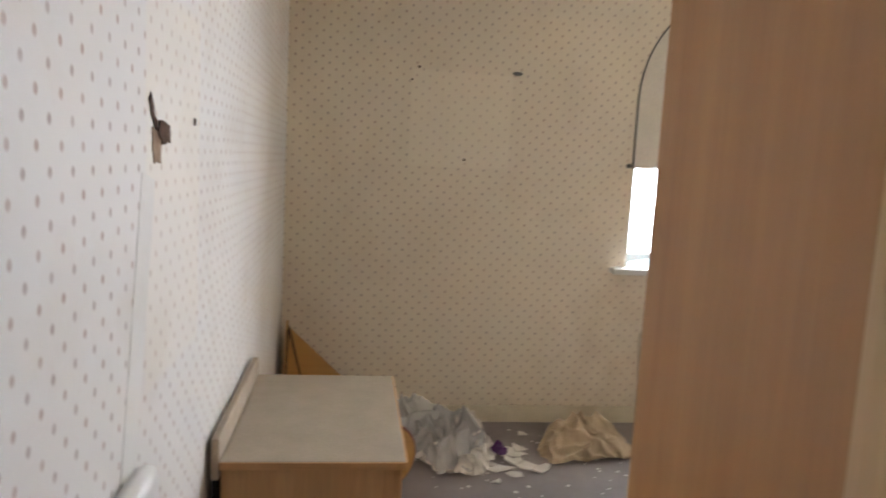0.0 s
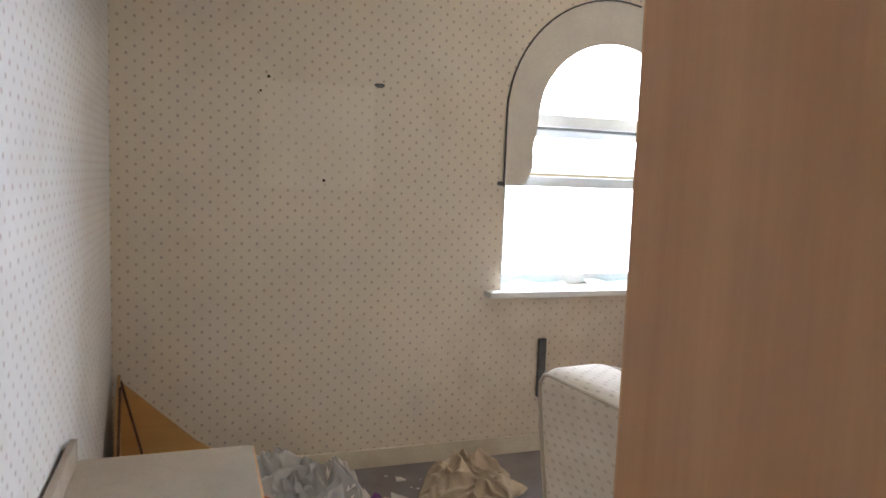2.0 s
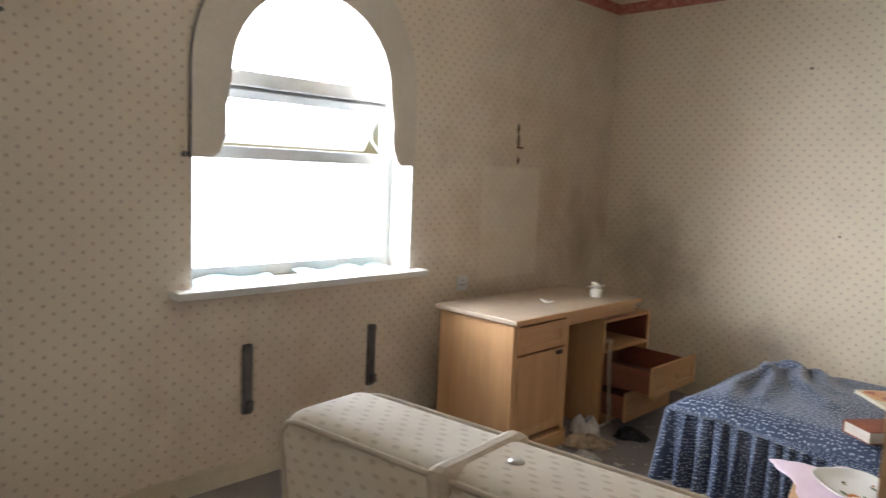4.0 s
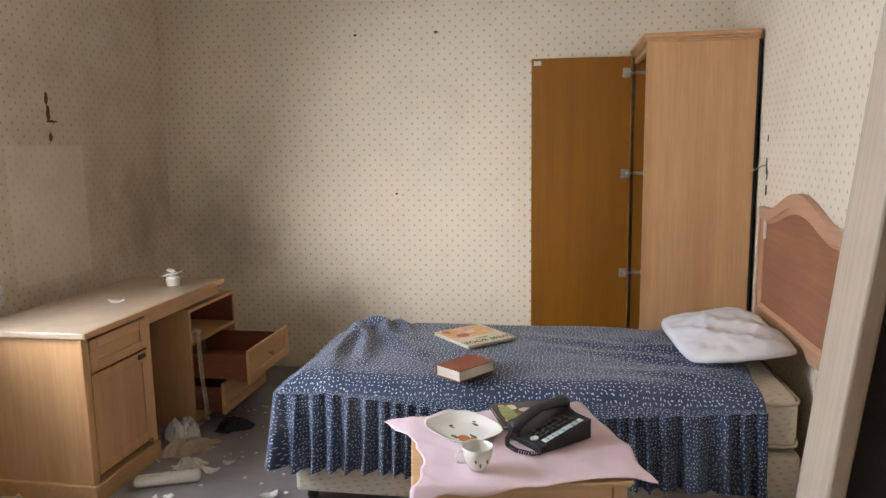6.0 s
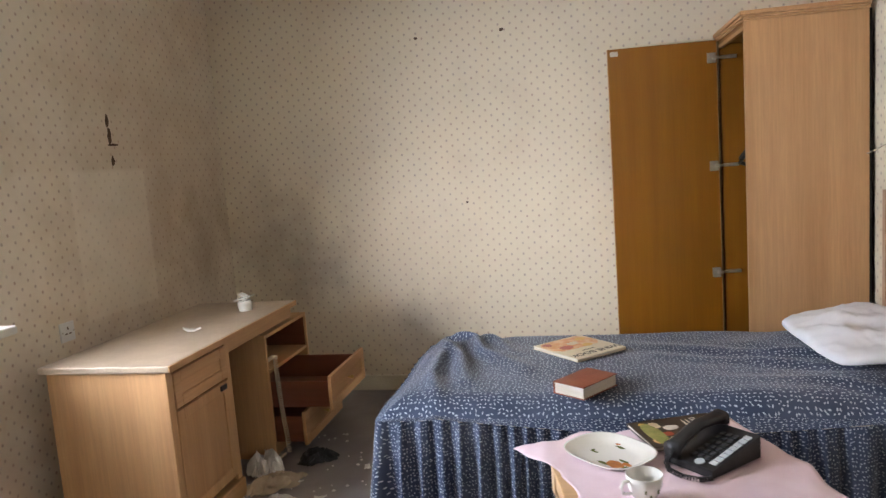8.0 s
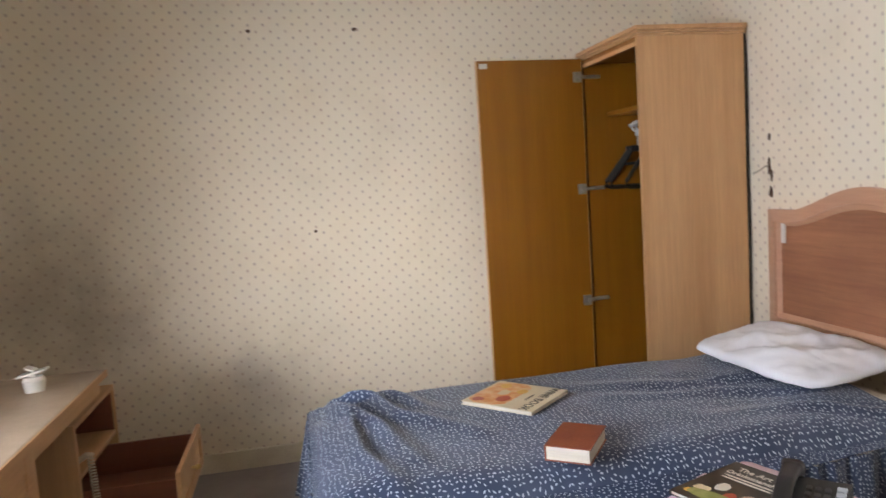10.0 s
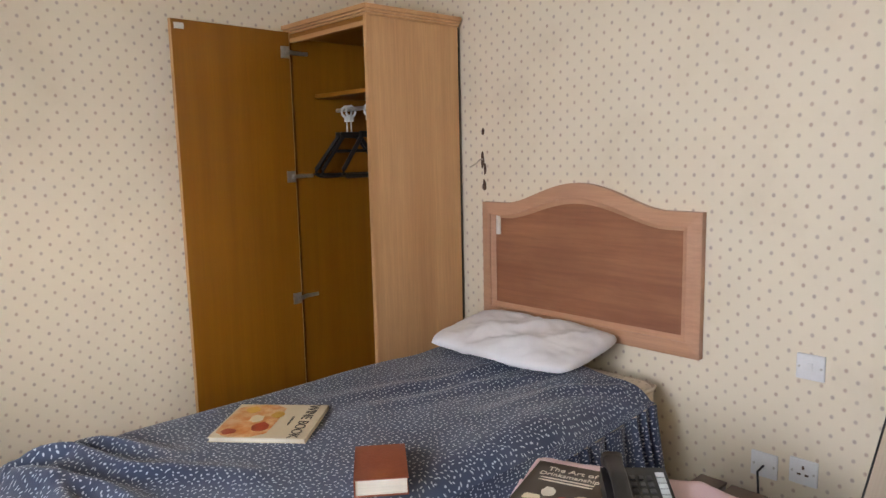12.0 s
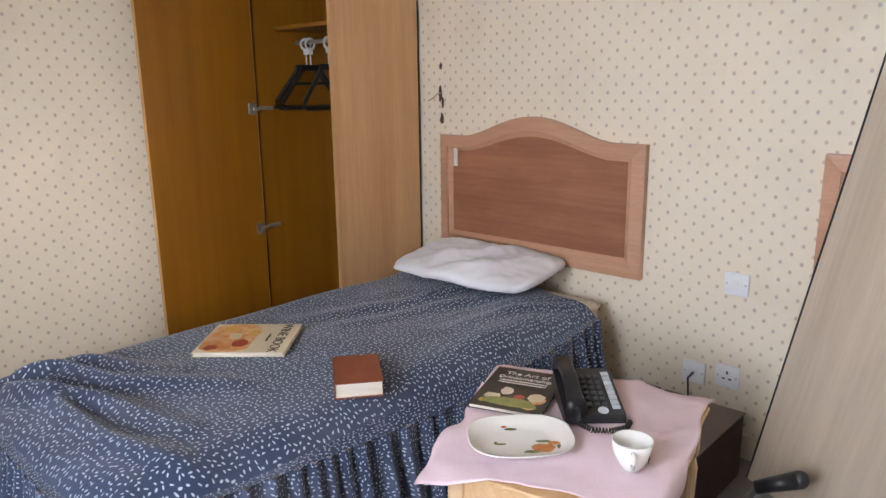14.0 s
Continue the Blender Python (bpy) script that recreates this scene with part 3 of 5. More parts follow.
# torn plaster on the south wall
hole("screw_hole", (-1.461, SY, 1.504), (0.012, 0.01), "+y")
def ragged(name, label, outline, y, material, seed):
    """A torn patch whose edge wanders between the given corners."""
    rnd = random.Random(seed)
    pts = []
    for (xa, za), (xb, zb) in zip(outline, outline[1:] + outline[:1]):
        for k in range(4):
            f = k / 4
            pts.append((xa + (xb - xa) * f + rnd.uniform(-0.004, 0.004), za + (zb - za) * f + rnd.uniform(-0.004, 0.004)))
    bm = bmesh.new()
    prism(bm, pts, 0.002, Matrix.Translation((0, y, 0)))
    return tagged(link(name, bm, material), label, "hole")


ragged("torn_plaster", "bare brown plaster where paper tore off", [(-1.122, 1.480), (-1.165, 1.475), (-1.185, 1.462), (-1.18, 1.418), (-1.135, 1.412)], SY, M_PLASTER, 3)
ragged("torn_plaster", "thin dark tear running up the wallpaper", [(-1.100, 1.535), (-1.118, 1.538), (-1.135, 1.505), (-1.160, 1.485), (-1.145, 1.475), (-1.118, 1.500)], SY + 0.001, M_HOLE, 4)
ragged("torn_plaster", "small brown hole broken into the plaster", [(-1.165, 1.492), (-1.235, 1.486), (-1.232, 1.455), (-1.180, 1.452), (-1.150, 1.470)], SY + 0.003, M_HOLE, 5)
bm = bmesh.new()
tube(bm, [(0.0, -0.775, 1.345), (-0.02, -0.770, 1.34), (-0.05, -0.78, 1.325), (-0.085, -0.775, 1.31)], 0.0035, 6)
tagged(link("lamp_wire", bm, M_CORD, True), "short cream wire end sticking out of the wall", "wire")


# ---------- switches and sockets ----------
def plate(name, label, at, normal, w=0.09, h=0.088, rockers=0, pins=False):
    ob = thing(name, label, "socket" if pins else "switch")
    boxpart("faceplate", (-w / 2, w / 2, -0.010, 0, -h / 2, h / 2), M_SWITCH, ob, 0.003)
    for k in range(rockers):
        boxpart("rocker", (-0.008, 0.008, -0.014, -0.009, -0.014, 0.014), M_SWITCH, ob, 0.002)
    for sx in (-0.034, 0.034):
        bm = bmesh.new()
        cyl(bm, (sx, -0.0125, 0), (sx, -0.0095, 0), 0.0042, seg=8)
        part("screw", bm, M_METAL, ob)
    if pins:
        for px, pz, a, b in ((0, 0.016, 0.0035, 0.006), (-0.012, -0.008, 0.006, 0.003), (0.012, -0.008, 0.006, 0.003)):
            boxpart("pin_slot", (px - a, px + a, -0.0115, -0.009, pz - b, pz + b), M_HOLE, ob, 0.0)
    turn_z = {"-x": -90, "+x": 90, "+y": 180}[normal]
    ob.matrix_world = Matrix.Translation(at) @ Matrix.Rotation(radians(turn_z), 4, "Z")
    return ob


plate("light_switch", "white plastic wall switch with one rocker", (0, -2.242, 0.663), "-x", 0.088, 0.085, 1)
plate("cord_outlet", "white blanking plate with a dark cord", (0, -2.108, 0.286), "-x")
plate("wall_socket", "white plastic wall socket with switch", (0, -2.236, 0.302), "-x", pins=True)
plate("wall_socket", "small white wall socket above the desk", (WX, -1.545, 0.795), "+x", 0.085, 0.085, pins=True)
bm = bmesh.new()
tube(bm, [(-0.011, -2.108, 0.285), (-0.04, -2.10, 0.27), (-0.05, -2.11, 0.2), (-0.045, -2.1, 0.1), (-0.05, -2.09, 0.006)], 0.004)
tagged(link("flex", bm, M_BLACK, True), "thin black flex hanging from a wall outlet", "cable")
# a thin slanted sheet stands in for a whitish paper seam, no plastic channel
bm = bmesh.new()
box(bm, -0.04, 0.04, 0, 0.0012, -0.26, 0.27, 0.0005, Matrix.Translation((-1.045, SY, 1.13)) @ Matrix.Rotation(radians(-13), 4, "Y"))
tagged(link("paper_seam_strip", bm, M_WHITE), "whitish paper seam strip running across the wallpaper", "trunking")
bm = bmesh.new()
box(bm, -1.03, -0.87, SY, SY + 0.045, 0.74, 0.90, 0.02)
tagged(link("junction_box", bm, M_SWITCH, True), "rounded white plastic junction box on the wall", "junction box")


# ---------- wardrobe ----------
def build_wardrobe():
    w = thing("wardrobe", "limed oak wardrobe with its door standing open", "wardrobe")
    X0, X1, Y0, Y1 = -0.552, -0.03, -0.655, -0.03
    boxpart("side_panel", (X0, X1, Y0, Y0 + 0.02, 0.08, 1.95), M_OAK, w, 0.002)
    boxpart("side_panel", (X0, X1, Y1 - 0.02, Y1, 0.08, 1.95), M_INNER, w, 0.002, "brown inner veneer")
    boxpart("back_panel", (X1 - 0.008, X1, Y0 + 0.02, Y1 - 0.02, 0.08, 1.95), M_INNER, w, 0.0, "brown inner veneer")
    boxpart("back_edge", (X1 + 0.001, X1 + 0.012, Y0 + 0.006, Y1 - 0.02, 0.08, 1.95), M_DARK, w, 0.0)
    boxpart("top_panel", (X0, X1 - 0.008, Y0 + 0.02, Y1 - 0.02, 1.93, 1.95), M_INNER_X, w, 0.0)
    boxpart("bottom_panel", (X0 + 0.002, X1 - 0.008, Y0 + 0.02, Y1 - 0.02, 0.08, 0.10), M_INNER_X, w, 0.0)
    boxpart("plinth", (X0 + 0.03, X1, Y0 + 0.01, Y1 - 0.01, 0, 0.08), M_OAK_Y, w, 0.002)
    boxpart("head_rail", (X0 - 0.003, X0 + 0.018, Y0 + 0.02, Y1 - 0.02, 1.91, 1.93), M_OAK_Y, w, 0.002)
    boxpart("front_lipping", (X0 - 0.004, X0 - 0.0002, Y0, Y0 + 0.02, 0.08, 1.95), M_OAK, w, 0.0005)
    # stepped cornice
    bm = bmesh.new()
    for k, (z0, z1, o) in enumerate(((1.950, 1.961, 0.008), (1.961, 1.972, 0.016), (1.972, 1.992, 0.025))):
        box(bm, X0 - o, X1 + 0.005, Y0 - o, Y1 + 0.02, z0, z1, 0.004)
    part("cornice", bm, M_OAK_Y, w)
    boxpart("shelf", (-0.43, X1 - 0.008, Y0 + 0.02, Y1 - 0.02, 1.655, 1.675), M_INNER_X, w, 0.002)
    bm = bmesh.new()
    cyl(bm, (-0.30, Y0 + 0.02, 1.60), (-0.30, Y1 - 0.02, 1.60), 0.010)
    part("hanging_rail", bm, M_METAL, w, "chrome hanging rail", True)
    # door, hinged at the far edge and swung out along the wall
    hx, hy = -0.566, -0.060
    ang = math.atan2(-0.095 - hy, -1.142 - hx)
    m = Matrix.Translation((hx, hy, 0)) @ Matrix.Rotation(ang, 4, "Z")
    L = 0.58
    bm = bmesh.new()
    box(bm, 0.006, L, -0.010, 0.010, 0.10, 1.955, 0.0015, m)
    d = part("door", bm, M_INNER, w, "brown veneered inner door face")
    bm = bmesh.new()
    box(bm, L + 0.0003, L + 0.003, -0.010, 0.010, 0.10, 1.955, 0.0, m)
    box(bm, 0.003, 0.0057, -0.010, 0.010, 0.10, 1.955, 0.0, m)
    part("lipping", bm, M_OAK, d)
    bm = bmesh.new()
    box(bm, L - 0.055, L - 0.012, 0.0102, 0.0112, 1.915, 1.940, 0.0, m)
    part("sticker", bm, M_PAPER, d, "small white sticker")
    for z in (1.862, 1.280, 0.685):
        bm = bmesh.new()
        box(bm, 0.010, 0.056, 0.010, 0.018, z - 0.027, z + 0.027, 0.002, m)
        box(bm, -0.005, 0.030, 0.012, 0.026, z - 0.009, z + 0.009, 0.003, m)
        box(bm, -0.545, -0.465, -0.062, -0.0505, z - 0.008, z + 0.010, 0.002)
        box(bm, -0.562, -0.534, -0.072, -0.056, z - 0.007, z + 0.007, 0.002)
        part("hinge", bm, M_METAL, d, "sprung steel cabinet hinge")
    return w


build_wardrobe()


def build_hanger(at, yaw):
    h = thing("coat_hanger", "black plastic hotel hanger on a white ring", "hanger", group="hangers in the wardrobe")
    bm = bmesh.new()
    pts = [(-0.05, 0, -0.13), (-0.17, 0, -0.285), (-0.175, 0, -0.305), (-0.15, 0, -0.315), (0.15, 0, -0.315), (0.175, 0, -0.305), (0.17, 0, -0.285), (0.05, 0, -0.13)]
    tube(bm, pts, 0.011, 8)
    box(bm, -0.062, 0.062, -0.008, 0.008, -0.135, -0.105, 0.005)
    box(bm, -0.085, 0.085, -0.006, 0.006, -0.205, -0.190, 0.003)
    part("yoke", bm, M_BLACK, h, smooth=False)
    bm = bmesh.new()
    cyl(bm, (0, 0, -0.11), (0, 0, -0.03), 0.004)
    part("stem", bm, M_METAL, h)
    bm = bmesh.new()
    pts = [(0.026 * math.sin(a), 0, -0.006 + 0.026 * math.cos(a)) for a in [radians(k) for k in range(-150, 151, 20)]]
    tube(bm, pts, 0.0065, 8)
    box(bm, -0.012, 0.012, -0.008, 0.008, -0.055, -0.026, 0.003)
    part("ring", bm, M_SWITCH, h, "white plastic security ring")
    h.matrix_world = Matrix.Translation(at) @ Matrix.Rotation(radians(yaw), 4, "Z")
    return h


first = build_hanger((-0.30, -0.13, 1.595), -14)
for y, a in ((-0.165, -4), (-0.31, 6)):
    copy_thing(first, Matrix.Translation((-0.30, y, 1.595)) @ Matrix.Rotation(radians(a), 4, "Z"))


# ---------- headboards ----------
def headboard(y_left, width, z0, label):
    """Panel with a raised frame and a swept top, fixed flat on the east wall."""
    ob = thing("headboard", label, "headboard", group="headboards on the wall")
    n = 40

    def crown(s, low, high):
        a = abs(2 * s - 1)
        return low + (high - low) * (0.5 + 0.5 * math.cos(math.pi * min(1.0, a / 0.72))) ** 0.8

    def outline(inset, low, high):
        ys = [inset + (width - 2 * inset) * i / n for i in range(n + 1)]
        return [(y_left - y, crown(y / width, low, high)) for y in ys]

    def slab(bm, tops, bottom, x0, x1):
        fr = [[bm.verts.new((x, y, z)) for y, z in tops] for x in (x0, x1)]
        bt = [[bm.verts.new((x, y, bottom)) for y, z in tops] for x in (x0, x1)]
        for k in range(n):
            for s in (0, 1):
                bm.faces.new((fr[s][k], fr[s][k + 1], bt[s][k + 1], bt[s][k]))
            bm.faces.new((fr[0][k], fr[0][k + 1], fr[1][k + 1], fr[1][k]))
            bm.faces.new((bt[0][k], bt[0][k + 1], bt[1][k + 1], bt[1][k]))
        for k in (0, n):
            bm.faces.new((fr[0][k], fr[1][k], bt[1][k], bt[0][k]))

    bm = bmesh.new()
    slab(bm, outline(0.07, 1.085, 1.165), z0 + 0.07, -0.022, -0.004)
    part("panel", bm, M_HEAD, ob, "darker brown horizontal-grain panel")

    def frame_piece(bm, ins0, lo0, hi0, ins1, lo1, hi1, b0, b1, xa, xb):
        """A ring between two outlines, from the wall to xa at its outer and xb at its inner edge."""
        o = outline(ins0, lo0, hi0)
        i = outline(ins1, lo1, hi1)
        o = [(o[0][0], b0)] + o + [(o[-1][0], b0)]
        i = [(i[0][0], b1)] + i + [(i[-1][0], b1)]
        vo, vi, wo, wi = ([bm.verts.new((x, *q)) for q in pts] for x, pts in ((xa, o), (xb, i), (-0.003, o), (-0.003, i)))
        c = len(o)
        for k in range(c):
            j = (k + 1) % c
            bm.faces.new((vo[k], vo[j], vi[j], vi[k]))
            bm.faces.new((vo[k], vo[j], wo[j], wo[k]))
            bm.faces.new((vi[k], vi[j], wi[j], wi[k]))
            bm.faces.new((wo[k], wo[j], wi[j], wi[k]))

    bm = bmesh.new()
    frame_piece(bm, 0.0, 1.15, 1.245, 0.052, 1.098, 1.185, z0, z0 + 0.058, -0.032, -0.040)
    frame_piece(bm, 0.050, 1.100, 1.187, 0.075, 1.080, 1.160, z0 + 0.056, z0 + 0.078, -0.034, -0.024)
    part("frame", bm, M_HEADF, ob, "paler moulded oak frame")
    return ob


hb = headboard(-0.80, 1.072, 0.615, "swept-top oak headboard screwed to the wallpapered wall")
bm = bmesh.new()
box(bm, -0.030, -0.022, -0.905, -0.882, 1.005, 1.09, 0.001)
part("sticker", bm, M_PAPER, hb, "small white sticker")
headboard(-2.495, 1.072, 0.615, "second oak headboard on the wall behind a board")


# ---------- bed ----------
BX0, BX1, BY0, BY1, BZ = -2.05, -0.10, -1.77, -0.83, 0.535


def build_bed():
    b = thing("divan_bed", "single divan bed with beige ticking base and mattress", "bed")
    bm = bmesh.new()
    box(bm, BX0, BX1, BY0, BY1, 0.05, 0.32, 0.02)
    boxuv(bm)
    part("base", bm, M_TICK, b, smooth=False)
    bm = bmesh.new()
    box(bm, BX0 + 0.01, BX1 - 0.005, BY0 + 0.01, BY1 - 0.01, 0.322, BZ, 0.05)
    boxuv(bm)
    part("mattress", bm, M_TICK, b, smooth=True)
    for z in (0.35, 0.51):
        bm = bmesh.new()
        r = 0.05
        tube(bm, [(BX1 - 0.003, BY1 - 0.05, z), (BX1 - 0.003, BY0 + 0.06, z), (BX1 - 0.02, BY0 + 0.02, z), (BX1 - 0.06, BY0 + 0.006, z), (-0.9, BY0 + 0.006, z)], 0.007, 6)
        part("piping", bm, M_PIPING, b, smooth=True)
    for x in (BX0 + 0.06, BX1 - 0.08):
        for y in (BY0 + 0.05, BY1 - 0.05):
            bm = bmesh.new()
            cyl(bm, (x, y - 0.012, 0.022), (x, y + 0.012, 0.022), 0.022)
            cyl(bm, (x, y, 0.03), (x, y, 0.055), 0.010)
            part("castor", bm, M_BLACK, b, "small black castor", True)
    return b


build_bed()


FOLDS = (
    (((-2.02, -0.86), (-1.85, -0.93), (-1.79, -1.16), (-1.57, -1.44)), 0.040, 0.028),
    (((-2.02, -0.90), (-1.875, -1.25), (-1.80, -1.58)), 0.042, 0.030),
    (((-2.03, -0.96), (-1.965, -1.13), (-1.95, -1.50), (-1.87, -1.78)), 0.040, 0.026),
    (((-1.86, -0.80), (-1.74, -0.98), (-1.66, -1.20)), 0.034, 0.030),
    (((-0.34, -1.30), (-0.75, -1.22), (-1.15, -1.08)), 0.022, 0.035),
    (((-0.34, -1.48), (-0.70, -1.36), (-1.05, -1.26)), 0.020, 0.030),
    (((-0.30, -1.72), (-0.55, -1.60), (-0.85, -1.56)), 0.018, 0.030),
)


def wrinkle(x, y):
    """Height of the folds of the bedspread."""
    h = 0.010 * noise.noise((x * 2.2, y * 3.0, 1.7)) + 0.003 * noise.noise((x * 6, y * 6, 4.1))
    # long folds fanning out from the far foot corner
    for fold, high, wide in FOLDS:
        best, along = 9.0, 0.0
        for k, ((xa, ya), (xb, yb)) in enumerate(zip(fold, fold[1:])):
            L2 = (xb - xa) ** 2 + (yb - ya) ** 2
            f = max(0.0, min(1.0, ((x - xa) * (xb - xa) + (y - ya) * (yb - ya)) / L2))
            d = math.hypot(x - xa - f * (xb - xa), y - ya - f * (yb - ya))
            if d < best:
                best, along = d, (k + f) / (len(fold) - 1)
        w = wide * (0.7 + 0.8 * along)
        h += high * min(1.0, 0.3 + 2.2 * along) * (1.0 - 0.7 * along) * math.exp(-(best / w) ** 2) - 0.35 * high * (1 - along) * math.exp(-((best - 1.9 * w) / w) ** 2)
    head = max(0.0, min(1.0, (x + 1.15) / 0.7))
    h += head * 0.006 * math.sin((y * 1.0 - x * 0.35) * 21 + 2.0 * noise.noise((x * 2, y * 2, 9.0)))
    h += 0.012 * math.exp(-((x + 1.98) ** 2 + (y + 0.98) ** 2) / 0.03)
    return max(h, -0.010 + 0.15 * h)


def build_spread():
    s = thing("bedspread", "navy blue sprigged cotton bedspread with a gathered frill", "bedspread")
    X0, X1, Y0, Y1 = BX0 - 0.035, -0.24, BY0 - 0.035, BY1 + 0.035

    def top(u, v):
        x, y = X0 + (X1 - X0) * u, Y0 + (Y1 - Y0) * v
        edge = min(x - X0, y - Y0, Y1 - y)
        z = BZ + 0.024 + wrinkle(x, y) - 0.062 * max(0.0, 1 - edge / 0.12) ** 2.2
        x += 0.02 * max(0.0, u - 0.9) * 10 * noise.noise((0, y * 5, 0))
        return x, y, z

    bm = bmesh.new()
    grid_mesh(bm, 190, 110, top, lambda u, v: ((X1 - X0) * u, (Y1 - Y0) * v))
    part("top", bm, M_SPREAD, s)

    # the frill round three sides: a plain band, then the gathers
    path = []
    length = 0.0
    corners = [(X1, Y0), (X0, Y0), (X0, Y1), (X1, Y1)]
    for (xa, ya), (xb, yb) in zip(corners, corners[1:]):
        L = math.dist((xa, ya), (xb, yb))
        k = int(L / 0.008)
        for i in range(k):
            f = i / k
            nx, ny = (yb - ya) / L, -(xb - xa) / L
            path.append((xa + (xb - xa) * f, ya + (yb - ya) * f, -nx, -ny, length + f * L))
        length += L

    # round the outward direction near the corners
    def seam_z(x, y):
        south = 1.0 if y < -1.5 else 0.0
        mid = max(0.0, 1 - abs(x + 1.05) / 0.95)
        return 0.525 - 0.09 * south * mid ** 0.7

    cols = []
    for i, (x, y, nx, ny, l) in enumerate(path):
        ax = ay = 0.0
        for k in range(-7, 8):
            q = path[max(0, min(len(path) - 1, i + k))]
            ax, ay = ax + q[2], ay + q[3]
        d = math.hypot(ax, ay) or 1.0
        cols.append((x, y, ax / d, ay / d, l))
    NB, NF = 4, 12

    def band(u, v):
        x, y, nx, ny, l = cols[round(u * (len(cols) - 1))]
        z0 = BZ - 0.038 + wrinkle(x, y)
        o = 0.022 * v ** 1.5
        z = z0 + (min(seam_z(x, y), z0 - 0.004) - z0) * v
        return x - nx * o * -1, y - ny * o * -1, z

    def gathers(u, v):
        x, y, nx, ny, l = cols[round(u * (len(cols) - 1))]
        z1 = min(seam_z(x, y), BZ - 0.042 + wrinkle(x, y))
        hem = 0.195 + 0.035 * noise.noise((l * 2.3, 3.3, 0))
        z = z1 + (hem - z1) * v
        ph = l * 88 + 6.5 * noise.noise((l * 3.5, 0.5, 0.2)) + 1.4 * noise.noise((l * 11, 0.9, 0.7)) + 0.8 * v * noise.noise((l * 3, v * 2, 7.0))
        amp = 0.006 + (0.020 + 0.016 * noise.noise((l * 7, 2.2, 0))) * v
        o = 0.022 + 0.042 * v ** 1.2 + amp * math.sin(ph) + 0.35 * amp * math.sin(2.3 * ph + 1)
        return x + nx * o, y + ny * o, z

    bm = bmesh.new()
    nu = len(cols) - 1
    grid_mesh(bm, nu, NB, band, lambda u, v: (u * length, 1.3 + 0.1 * v))
    part("band", bm, M_SPREAD, s)
    bm = bmesh.new()
    grid_mesh(bm, nu, NF, gathers, lambda u, v: (u * length * 1.5, 2.0 + 0.34 * v))
    part("frill", bm, M_SPREAD, s, "gathered navy frill")


build_spread()


def build_pillow():
    cx, cy = -0.275, -1.24

    def side(sign):
        def f(u, v):
            a, b = 2 * u - 1, 2 * v - 1
            puff = (max(0.0, 1 - a * a) ** 0.36) * (max(0.0, 1 - b * b) ** 0.36)
            corner = 1 - 0.13 * (abs(a) * abs(b)) ** 3
            x, y = 0.225 * a * corner, 0.365 * b * corner
            x -= 0.010 * (1 - b * b) * a
            y -= 0.012 * (1 - a * a) * b
            z = sign * (0.055 * puff) * (1.0 if sign > 0 else 0.5)
            z += 0.020 * noise.noise((a * 1.8, b * 1.6, sign)) * puff - 0.006 * puff * abs(noise.noise((a * 3.2 + b, b * 2.6, 3.3))) + 0.010 * puff * math.sin(8 * b + 5 * a + 2 * noise.noise((a * 2, b * 2, 5)))
            z += 0.010 * (1 - min(1.0, 3.5 * abs(noise.noise((a * 1.6 + 0.7 * b, b * 2.4, sign + 7.0))))) * puff + 0.008 * (1 - min(1.0, 3 * abs(noise.noise((a * 3.5 - b, b * 5.0, sign + 9.0))))) * puff
            return x, y, z
        return f

    bm = bmesh.new()
    grid_mesh(bm, 36, 52, side(1))
    grid_mesh(bm, 36, 52, side(-1))
    bmesh.ops.remove_doubles(bm, verts=bm.verts[:], dist=0.0008)
    ob = tagged(link("pillow", bm, M_LINEN, True), "creased white cotton pillow on the bedspread", "pillow")
    ob.matrix_world = Matrix.Translation((cx, cy, 0.622)) @ Matrix.Rotation(radians(3), 4, "Z") @ Matrix.Rotation(radians(-7), 4, "Y")


build_pillow()


# ---------- books ----------
def book(name, label, w, d, h, cover, m, hard=0.003):
    """Spine along y at x = 0; the cover lies on top. Size w across, d along the spine, h thick."""
    ob = thing(name, label, "book")
    bm = bmesh.new()
    box(bm, 0.003, w - 0.004, 0.004, d - 0.004, hard, h - hard, 0.001)
    part("page_block", bm, M_PAGES, ob, "cream page block")
    bm = bmesh.new()
    box(bm, 0, w, 0, d, 0, hard, 0.0008)
    box(bm, 0, w, 0, d, h - hard, h, 0.0008)
    box(bm, -0.001, 0.003, 0, d, 0, h, 0.0008)
    part("cover", bm, cover, ob)
    ob.matrix_world = m
    return ob


# rust-red hardback
rb = book("red_book", "thick rust-red clothbound hardback on the bedspread", 0.132, 0.20, 0.045, M_REDBOOK,
          Matrix.Translation((-1.455, -1.735, 0.562)) @ Matrix.Rotation(radians(-37), 4, "Z"))

wb = book("picture_book", "cream and orange illustrated paperback on the bedspread", 0.27, 0.29, 0.014, M_COVER,
          Matrix.Translation((-1.365, -0.985, 0.567)) @ Matrix.Rotation(radians(222), 4, "Z"), 0.0015)


